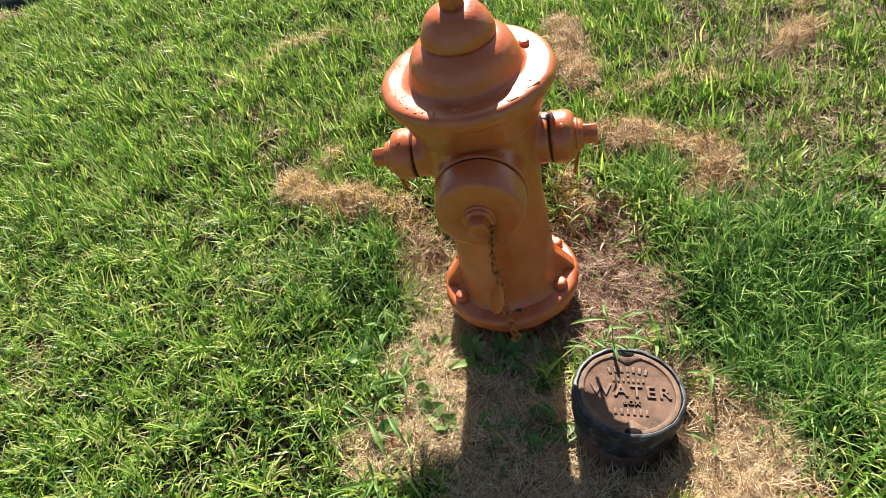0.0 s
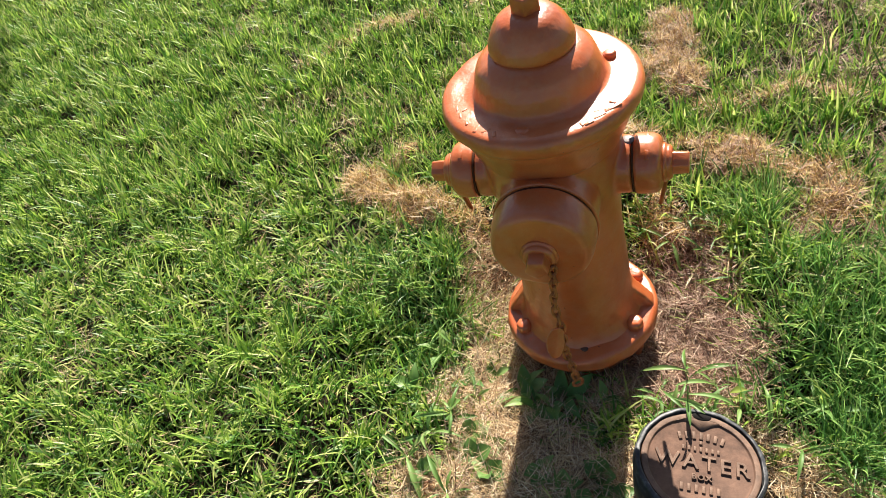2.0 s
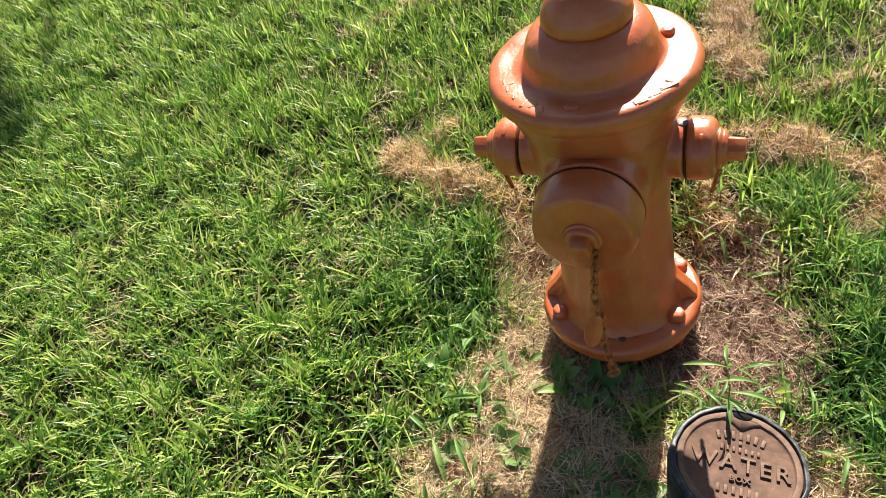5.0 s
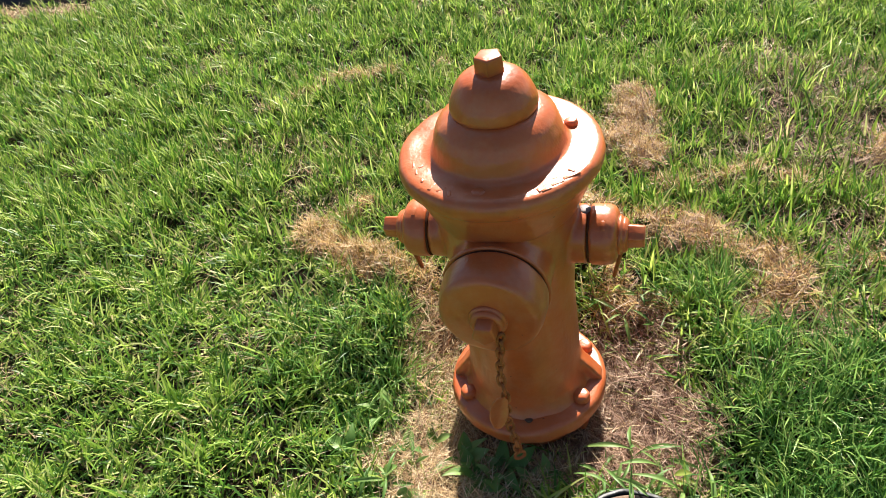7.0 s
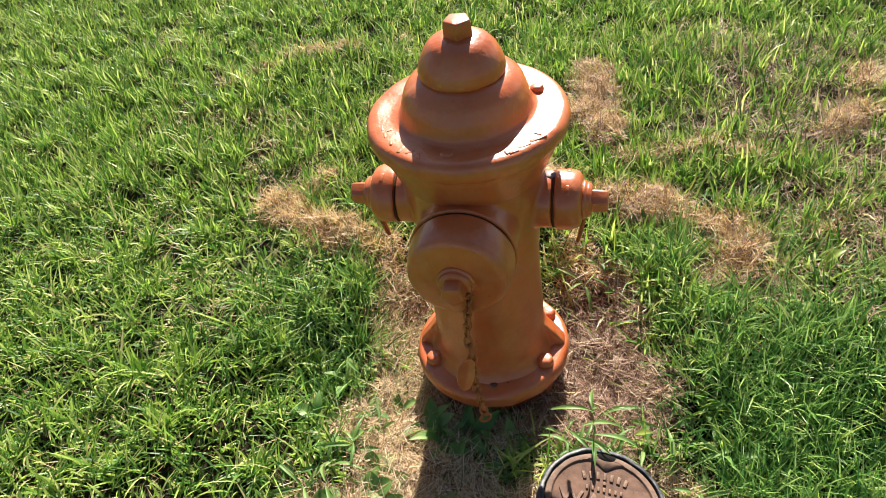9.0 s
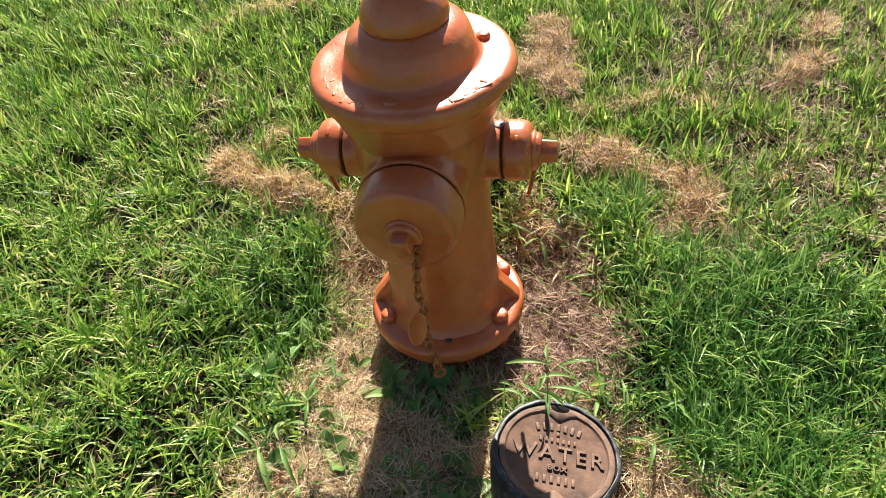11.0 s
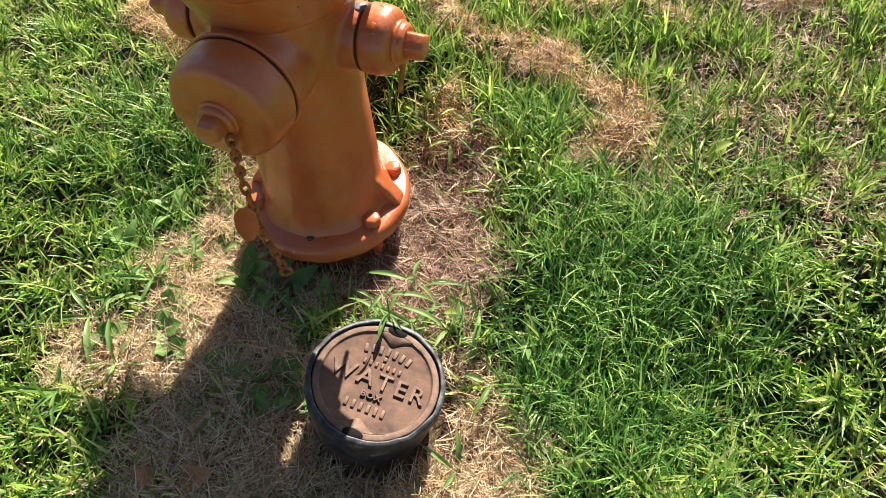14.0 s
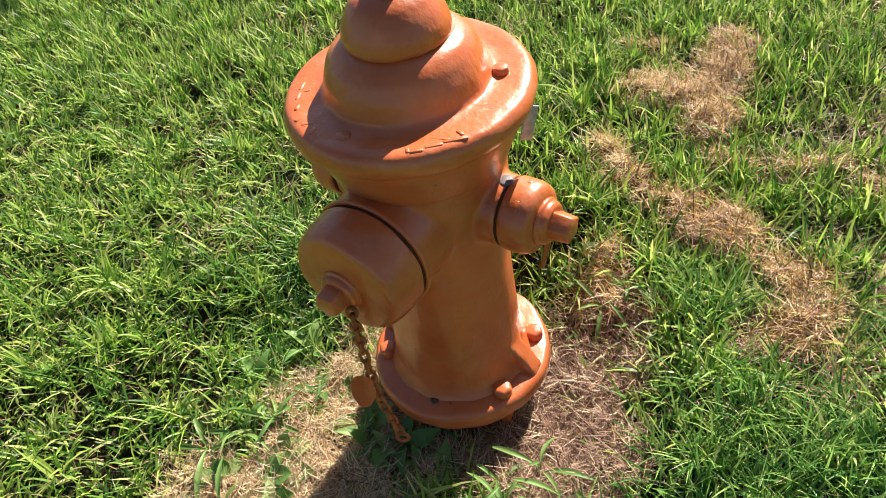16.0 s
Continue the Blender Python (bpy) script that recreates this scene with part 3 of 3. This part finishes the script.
def water_box():
    n = Vector((0.207, 0.035, 1.0)).normalized()
    u = (Vector((1, 0, 0)) - n * n.x).normalized()
    tilt = Matrix((u, n.cross(u), n)).transposed().to_4x4()
    th = thing("water_box", Matrix.Translation(BOX) @ tilt, "water valve box, rusty iron lid in black plastic collar", "valve box")
    part("collar", roughen(lathe(rounded([(0.0995, -0.030), (0.0995, -0.0005), (0.1015, 0.0), (0.1065, -0.001), (0.1085, -0.005), (0.1080, -0.034), (0.1045, -0.038), (0.1020, -0.078), (0.0970, -0.082), (0.090, -0.082)], 0.003), 88), 0.0022, 40.0), PLASTIC, th)
    part("pipe", lathe(rounded([(0.082, -0.066), (0.0935, -0.066), (0.0945, -0.14), (0.0955, -0.26), (0.086, -0.26)], 0.003), 64), PIPE, th, "dull brown riser pipe")
    lid = part("lid", lathe(rounded([(0, -0.016), (0.0980, -0.016), (0.0980, -0.0046), (0.0965, -0.0038), (0.0880, -0.0036), (0.0855, -0.0070), (0, -0.0070)], 0.0012, 2), 96), IRON, th, "rusty brown cast-iron lid with raised lettering")
    part("rim", lathe(rounded([(0.0862, -0.0066), (0.0878, -0.0034), (0.0966, -0.0036), (0.0976, -0.0046)], 0.001, 2), 96), WORN, lid, "worn paler rim")
    for s in (1, -1):
        bump = bmesh.new()
        ring = []
        for k in range(25):
            a = radians(90 - 32 + 64 * k / 24)
            inner = 0.0868 - 0.020 * math.exp(-((k - 12) / 4.6) ** 2) + 0.003 * math.exp(-((k - 3) / 2.0) ** 2) + 0.003 * math.exp(-((k - 21) / 2.0) ** 2)
            ring.append((0.0872 * math.cos(a), 0.0872 * math.sin(a), inner * math.cos(a), inner * math.sin(a)))
        top_o = [bump.verts.new((q[0], q[1], -0.0035)) for q in ring]
        top_i = [bump.verts.new((q[2], q[3], -0.0037)) for q in ring]
        low_i = [bump.verts.new((q[2] * 0.985, q[3] * 0.985, -0.0085)) for q in ring]
        for k in range(24):
            bump.faces.new((top_o[k], top_o[k + 1], top_i[k + 1], top_i[k]))
            bump.faces.new((top_i[k], top_i[k + 1], low_i[k + 1], low_i[k]))
        part("lip", bump, WORN, lid, m=Matrix.Rotation(0 if s == 1 else math.pi, 4, "Z"))
        # Black disc laid on the rim as the notch's shade; nothing is cut.
        hole = lathe(rounded([(0, -0.0031), (0.0165, -0.0031), (0.0165, -0.0060), (0, -0.0060)], 0.001, 1), 28)
        bmesh.ops.scale(hole, vec=(1.0, 0.5, 1.0), verts=hole.verts)
        part("pick_hole", hole, NOTCH_SHADE, lid, "flat black disc painted as the shade inside a lifting notch", m=Matrix.Translation((0, s * 0.0925, 0.0004)))
    for text, size, v in (("WATER", 0.0385, 0.0), ("BOX", 0.0135, -0.0270)):
        me = lettering(text, size, 0.0012)
        me.materials.append(WORN)
        word = new("lettering", me)
        word.parent = lid
        word.matrix_basis = Matrix.Translation((0.002, v, -0.0052))
    rows = [(0.0088, 7, 0.0535, 0.0118, 0.0150, True), (0.0075, 1, 0.0400, 0.009, 0.0075, False), (0.0064, 7, 0.0270, 0.0096, 0.0090, False), (0.0082, 6, -0.0470, 0.0118, 0.0140, False)]
    for width, count, v, pitch, height, arched in rows:
        for k in range(count):
            x = (k - (count - 1) / 2) * pitch
            y = v - (3.6 * x * x if arched else 0)
            turn = Matrix.Translation((x, y, -0.0058)) @ Matrix.Rotation(-x * 7.2 if arched else 0, 4, "Z")
            part("letter_bar", block(width * 0.72, height, 0.0028, 0.0010), WORN, lid, m=turn)


water_box()


# ---- weeds and fallen leaves ----
def leaf_mesh(name, length, width, droop, cup, material, rows=7, tip=1.3):
    """A pointed leaf along +x with a folded midrib."""
    bm = bmesh.new()
    lines = []
    for k in range(rows + 1):
        t = k / rows
        half = width * 0.5 * (math.sin(math.pi * min(1.0, t * 0.94 + 0.06) ** (1 / tip)) ** 0.8) * (1 - 0.08 * math.sin(9 * t)) + 0.0004
        x, z = length * (t - 0.16 * droop * t * t), length * (0.35 * t - droop * t * t)
        lines.append([bm.verts.new((x, s * half, z + cup * abs(s) * half)) for s in (-1, -0.5, 0, 0.5, 1)])
    for a, b in zip(lines, lines[1:]):
        for j in range(4):
            bm.faces.new((a[j], a[j + 1], b[j + 1], b[j]))
    me = bpy.data.meshes.new(name)
    bm.to_mesh(me)
    bm.free()
    me.materials.append(material)
    me.polygons.foreach_set("use_smooth", [True] * len(me.polygons))
    return me


rng = random.Random(11)
BROAD = [leaf_mesh("leaf", 0.056, 0.021, 0.45, 0.35, WEED, 9, 1.15), leaf_mesh("leaf", 0.044, 0.018, 0.30, 0.4, WEED, 9, 1.1), leaf_mesh("leaf", 0.068, 0.020, 0.60, 0.35, WEED, 9, 1.15)]
CLOVER = [leaf_mesh("leaf", 0.022, 0.017, 0.3, 0.3, WEED, 8, 1.0), leaf_mesh("leaf", 0.028, 0.018, 0.4, 0.3, WEED, 8, 1.0)]
CRAB = [leaf_mesh("blade", 0.085, 0.009, 0.55, 0.5, WEED, 8, 0.7), leaf_mesh("blade", 0.060, 0.008, 0.35, 0.5, WEED, 8, 0.7), leaf_mesh("blade", 0.11, 0.010, 0.75, 0.45, WEED, 8, 0.7)]
PALE = [leaf_mesh("leaf", 0.055, 0.017, 0.5, 0.3, YELLOW, 7, 0.8)]


def weed(name, x, y, leaves, count, label, category, size=1.0, pitch=(5, 35), stem=0.0, heading=None, spread=180, group="", bend=None):
    z = float(soil_height(x, y))
    th = thing(name, pose(x, y, z), label, category, group)
    if stem:
        bend = rng.uniform(-0.3, 0.3) * stem if bend is None else bend
        part("stem", tube([(0, 0, -0.01), (bend * 0.3, 0, stem * 0.5), (bend, bend * 0.4, stem)], 0.0013, 6), WEED, th)
    for k in range(count):
        ob = new(leaves[0].name.split(".")[0], rng.choice(leaves))
        ob.parent = th
        a = (heading if heading is not None else 0) + (360 * k / count + rng.uniform(-25, 25) if spread >= 180 else rng.uniform(-spread, spread))
        up = (0.012 + stem * (0.25 + 0.75 * k / max(1, count - 1))) if stem else rng.uniform(0.004, 0.022)
        s = size * rng.uniform(0.75, 1.2)
        ob.matrix_basis = Matrix.Translation((0, 0, up)) @ Matrix.Rotation(radians(a), 4, "Z") @ Matrix.Rotation(radians(-rng.uniform(*pitch)), 4, "Y") @ Matrix.Rotation(radians(rng.uniform(-35, 35)), 4, "X") @ Matrix.Diagonal((s, s, s, 1))
    return th


BROAD_LABEL = "low broadleaf weed with oval green leaves in dry straw"
for x, y, n, s in ((-0.105, -0.165, 6, 1.25), (-0.070, -0.215, 4, 1.2), (-0.225, -0.165, 3, 1.0), (-0.02, -0.175, 6, 1.2), (0.055, -0.175, 4, 1.0), (-0.170, -0.135, 3, 0.9), (0.010, -0.235, 3, 1.2),
                   (-0.045, -0.200, 5, 1.1), (0.025, -0.190, 5, 1.0), (-0.085, -0.190, 5, 1.0), (-0.29, -0.10, 4, 1.2), (-0.33, -0.20, 4, 1.1), (0.42, -0.10, 4, 1.1)):
    weed("broadleaf_weed", x, y, BROAD, n, BROAD_LABEL, "weed", s, (5, 50), group="broadleaf weeds")
for x, y, n in ((-0.165, -0.345, 11), (-0.185, -0.295, 9), (-0.035, -0.355, 11), (0.005, -0.385, 10), (0.070, -0.345, 11), (0.090, -0.385, 9), (-0.135, -0.375, 9), (-0.245, -0.25, 8), (0.035, -0.42, 8), (-0.15, -0.315, 9), (-0.02, -0.40, 8), (-0.255, -0.385, 8)):
    weed("clover", x, y, CLOVER, n, "patch of small round-leaved clover in dry straw", "clover", 1.55, (-5, 45), group="clover patches")
for x, y, n, st, s in ((0.222, -0.236, 6, 0.090, 0.70), (0.165, -0.245, 5, 0.05, 0.6), (-0.23, -0.26, 5, 0.03, 0.8), (-0.30, -0.36, 5, 0.02, 0.9), (-0.20, -0.43, 5, 0.02, 0.8), (0.245, -0.215, 5, 0.05, 0.75), (0.185, -0.205, 5, 0.03, 0.75), (0.265, -0.155, 5, 0.03, 0.85), (0.215, -0.125, 4, 0.05, 0.85), (0.345, -0.155, 4, 0.02, 0.85), (0.305, -0.205, 4, 0.02, 0.85),
                       (0.405, -0.275, 4, 0.02, 0.9), (0.44, -0.20, 4, 0.02, 1.1), (0.16, -0.165, 4, 0.02, 0.8), (0.17, 0.21, 6, 0.02, 0.65), (0.235, 0.175, 5, 0.02, 0.6), (0.20, 0.25, 5, 0.02, 0.65), (-0.30, -0.06, 5, 0.03, 0.8), (0.39, -0.42, 4, 0.01, 0.8),
                       (-0.20, -0.20, 4, 0.02, 0.7), (-0.27, -0.31, 5, 0.02, 0.8), (-0.26, -0.50, 6, 0.02, 0.9)):
    weed("crabgrass", x, y, CRAB, n, "tuft of crabgrass with broad pointed blades", "weed", s, (0, 50), st, group="crabgrass tufts")
weed("bent_crabgrass", 0.216, -0.236, CRAB[:2], 3, "crabgrass stalk leaning over the valve lid", "weed", 0.7, (0, 30), 0.152, -85, 40, bend=0.004)
for x, y, hd in ((0.29, -0.18, 10), (0.655, 0.235, 60), (0.23, -0.25, 200)):
    weed("pale_weed", x, y, PALE, 2, "pale yellow-green weed leaf in the lawn", "weed", 1.0, (20, 55), 0.035, hd, 40)


LONG = [leaf_mesh("blade", 0.15, 0.009, 0.42, 0.6, WEED, 9, 0.7)]
weed("long_blade", 0.375, -0.232, LONG, 1, "single long pale grass blade reaching across straw", "weed", 1.0, (8, 14), 0.045, 27, 3)


def fallen_leaf(x, y, turn, size):
    me = leaf_mesh("dead_leaf", 0.036 * size, 0.021 * size, 0.25, 0.5, DEAD, 6, 1.0)
    ob = new("dead_leaf", me)
    ob.matrix_basis = pose(x, y, float(soil_height(x, y)) + 0.014, 12, -14, turn)
    tagged(ob, "curled orange-brown dead leaf lying on straw", "leaf", "fallen leaves")


fallen_leaf(-0.245, -0.43, 70, 1.0)
fallen_leaf(0.055, -0.335, 20, 0.7)
fallen_leaf(0.0, -0.575, 35, 1.6)
fallen_leaf(-0.035, -0.59, 160, 1.3)


# ---- grass ----
def blades(name, x, y, length, width, lean, heading, curl, material, label, category, lift=0.0, rows=3, fold=0.0):
    """One mesh of many tapered, bent blades."""
    n = len(x)
    z = soil_height(x, y) + lift
    dx, dy = np.cos(heading), np.sin(heading)
    levels = []
    for k in range(rows + 1):
        t = k / rows
        out = length * (np.sin(lean + curl * 0.5 * t)) * t
        up = length * (np.cos(lean + curl * 0.5 * t)) * t
        half = width * 0.5 * ((1 - t) ** 0.65 if rows > 1 else 1.0) * (0.75 + 0.5 * t)
        cx, cy, cz = x + dx * out, y + dy * out, z - 0.004 + up
        if k == rows:
            levels.append(np.stack([cx, cy, cz], -1)[:, None])
        else:
            twist = 0.5 * fold * t
            sx, sy = -dy * np.cos(twist), dx * np.cos(twist)
            levels.append(np.stack([np.stack([cx - sx * half, cy - sy * half, cz], -1), np.stack([cx + sx * half, cy + sy * half, cz + half * np.sin(twist)], -1)], 1))
    per = 2 * rows + 1
    verts = np.concatenate(levels, 1).reshape(-1, 3)
    base = (np.arange(n) * per)[:, None]
    quads = np.concatenate([base + np.array([2 * k, 2 * k + 1, 2 * k + 3, 2 * k + 2]) for k in range(rows - 1)], 1).reshape(-1, 4) if rows > 1 else np.zeros((0, 4), int)
    tris = base + np.array([2 * rows - 2, 2 * rows - 1, 2 * rows])
    me = bpy.data.meshes.new(name)
    me.vertices.add(len(verts))
    me.vertices.foreach_set("co", verts.astype(np.float32).ravel())
    loops = np.concatenate([quads.ravel(), tris.ravel()]).astype(np.int32)
    me.loops.add(len(loops))
    me.loops.foreach_set("vertex_index", loops)
    starts = np.concatenate([np.arange(len(quads)) * 4, len(quads) * 4 + np.arange(len(tris)) * 3]).astype(np.int32)
    me.polygons.add(len(starts))
    me.polygons.foreach_set("loop_start", starts)
    me.polygons.foreach_set("use_smooth", np.ones(len(starts), bool))
    me.update(calc_edges=True)
    me.validate()
    me.materials.append(material)
    return tagged(new(name, me), label, category, kind="stuff")


R = np.random.RandomState(3)


def scatter(x0, x1, y0, y1, density, keep):
    n = int((x1 - x0) * (y1 - y0) * density)
    x, y = R.uniform(x0, x1, n), R.uniform(y0, y1, n)
    ok = (R.rand(n) < keep(x, y)) & ~kept_clear(x, y)
    return x[ok], y[ok]


NEAR = (-1.45, 1.15, -0.85, 1.15)


def in_near(x, y):
    return (x > NEAR[0]) & (x < NEAR[1]) & (y > NEAR[2]) & (y < NEAR[3])


def clump(x, y):
    return 0.45 + 0.75 * value_noise(x, y, 22.0)


def gaps(x, y):
    """Where broad blades stand: bunches a few centimetres wide with dark hollows between them."""
    return np.clip((0.55 + 0.8 * value_noise(x, y, 11.0)) * np.clip(3.0 * value_noise(x + 3, y + 8, 28.0) - 0.2, 0.12, 1), 0, 1)


def turned(n):
    return R.uniform(0, 2 * np.pi, n)


def tufts(x0, x1, y0, y1, density, each, radius, keep):
    """Places for blades that stand in bunches, and the way each leans, outwards from its bunch."""
    cx, cy = scatter(x0, x1, y0, y1, density, keep)
    k = R.randint(each // 2, each + 1, len(cx))
    cx, cy = np.repeat(cx, k), np.repeat(cy, k)
    a, r = R.uniform(0, 2 * np.pi, len(cx)), radius * np.sqrt(R.rand(len(cx)))
    x, y = cx + r * np.cos(a), cy + r * np.sin(a)
    ok = ~kept_clear(x, y)
    return x[ok], y[ok], (a + R.normal(0, 1.2, len(a)))[ok]


# Fine short blades, with shade put into their colour, then broader ones over them.
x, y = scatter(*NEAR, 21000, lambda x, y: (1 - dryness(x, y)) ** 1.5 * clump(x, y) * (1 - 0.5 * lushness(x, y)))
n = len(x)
blades("lawn", x, y, R.uniform(0.016, 0.036, n) * (0.7 + 0.6 * value_noise(x, y, 7.0)), R.uniform(0.0020, 0.0044, n), R.uniform(0.05, 1.2, n), turned(n), R.uniform(0.1, 1.5, n), SHADE_GREEN, "short lawn grass close to the soil, shade put into its dark green", "grass", fold=R.uniform(-2.6, 2.6, n))
x, y, head = tufts(*NEAR, 3300, 11, 0.018, lambda x, y: (1 - dryness(x, y)) ** 1.2 * gaps(x, y) * (1 - 0.6 * lushness(x, y)) * (1 - 0.35 * ease((x - 0.3) / 0.3) * ease((y - 0.05) / 0.2)))
n = len(x)
blades("broad_grass", x, y, R.gamma(5.0, 0.0068, n).clip(0.014, 0.075) * (0.45 + 1.1 * value_noise(x, y, 26.0)) * (1 + 0.2 * ease((y - 0.1) / 0.4)), R.uniform(0.0034, 0.0080, n), R.uniform(0.1, 1.3, n) * (1 - 0.5 * ease((y - 0.1) / 0.4)), head, R.uniform(0.0, 1.3, n), GRASS, "broad-bladed crabgrass mixed into the lawn", "grass", lift=R.uniform(0.0, 0.010, n) + 0.022 * value_noise(x, y, 26.0), rows=3, fold=R.uniform(-2.2, 2.2, n))
x, y, head = tufts(*NEAR, 2900, 14, 0.018, lambda x, y: (1 - dryness(x, y)) ** 1.3 * lushness(x, y) * (0.4 + 0.6 * gaps(x, y)))
n = len(x)
blades("tall_grass", x, y, R.uniform(0.04, 0.115, n), R.uniform(0.0026, 0.0060, n), R.uniform(0.02, 0.70, n), head, R.uniform(0.1, 1.3, n), TALL, "taller lush dark green grass round the hydrant", "grass", rows=4, fold=R.uniform(-2.4, 2.4, n))
x, y = scatter(-3.2, 1.7, -1.0, 2.6, 22000, lambda x, y: np.where(in_near(x, y), 0, (1 - dryness(x, y)) * gaps(x, y)))
n = len(x)
blades("far_lawn", x, y, R.gamma(5.0, 0.0082, n).clip(0.018, 0.085) * (0.5 + 1.0 * value_noise(x, y, 22.0)), R.uniform(0.0036, 0.0080, n), R.uniform(0.05, 1.2, n) * (1 - 0.45 * ease((y - 0.1) / 0.4)), turned(n), R.uniform(0.2, 1.4, n), GRASS, "green lawn grass farther from the hydrant", "grass", lift=0.018 * value_noise(x, y, 22.0), rows=3, fold=R.uniform(-2.4, 2.4, n))
x, y = scatter(-7.0, 5.0, -3.0, 9.0, 1500, lambda x, y: np.where((x > -3.2) & (x < 1.7) & (y > -1.0) & (y < 2.6), 0, 1.0))
n = len(x)
blades("distant_lawn", x, y, R.uniform(0.05, 0.11, n), R.uniform(0.012, 0.024, n), R.uniform(0.2, 0.9, n), R.uniform(0, 6.3, n), R.uniform(0.2, 1.2, n), GRASS, "distant green lawn grass", "grass", rows=2)

# Dead straw: thick in the dry places, thin under the living grass.
x, y = scatter(-1.45, 1.15, -0.85, 1.25, 90000, lambda x, y: np.clip(dryness(x, y), 0.020 + 0.26 * np.clip((x - 0.25) / 0.3, 0, 1) * np.clip((y - 0.05) / 0.2, 0, 1), 1))


def straw_mat(x, y, name, material, label):
    n = len(x)
    blades(name, x, y, R.gamma(3.0, 0.0095, n).clip(0.010, 0.070), R.uniform(0.0010, 0.0024, n), R.uniform(0.75, 1.62, n), R.uniform(0, 6.3, n), R.uniform(-0.6, 0.4, n), material, label, "straw", lift=R.uniform(0.001, 0.014, n) + 0.026 * value_noise(x, y, 34.0) + 0.028 * np.clip((y - 0.15) / 0.15, 0, 1) * dryness(x, y), rows=3)


burnt = (y > 0.2) & (dryness(x, y) > 0.3) & (R.rand(len(x)) < 0.60)
brown = ~burnt & (R.rand(len(x)) < 0.12 + 0.75 * ease((x - 0.02) / 0.12) * ease((y + 0.30) / 0.15))
straw = ~burnt & ~brown
straw_mat(x[straw], y[straw], "straw", STRAW, "matted tan dead grass straw on bare soil")
straw_mat(x[brown], y[brown], "thatch", THATCH, "matted reddish-brown thatch beside the hydrant's foot")
straw_mat(x[burnt], y[burnt], "russet_straw", RUSSET, "matted orange-brown dead grass behind the hydrant")
x, y = scatter(-3.4, 2.0, 1.15, 3.0, 9000, lambda x, y: np.clip(dryness(x, y), 0.03 + 0.06 * np.clip(x + 0.3, 0, 1), 1))
n = len(x)
blades("far_straw", x, y, R.uniform(0.03, 0.08, n), R.uniform(0.002, 0.004, n), R.uniform(1.1, 1.6, n), R.uniform(0, 6.3, n), R.uniform(-0.5, 0.3, n), STRAW, "matted tan straw farther up the lawn", "straw", lift=R.uniform(0.004, 0.02, n), rows=2)
# A few green sprouts in the dry places.
x, y = scatter(-1.2, 1.1, -0.8, 1.15, 17000, lambda x, y: dryness(x, y) * np.clip(value_noise(x, y, 12.0) * 2.2 - 0.9 - 1.1 * (x + 0.02) + 0.5 * ease((-0.36 - y) / 0.12) * ease((0.05 - x) / 0.12), 0, 1))
n = len(x)
blades("sprouts", x, y, R.uniform(0.02, 0.065, n), R.uniform(0.0024, 0.0052, n), R.uniform(0.2, 1.2, n), R.uniform(0, 6.3, n), R.uniform(0.2, 1.2, n), GRASS, "sparse green sprouts coming through dry straw", "grass", fold=R.uniform(-2, 2, n))
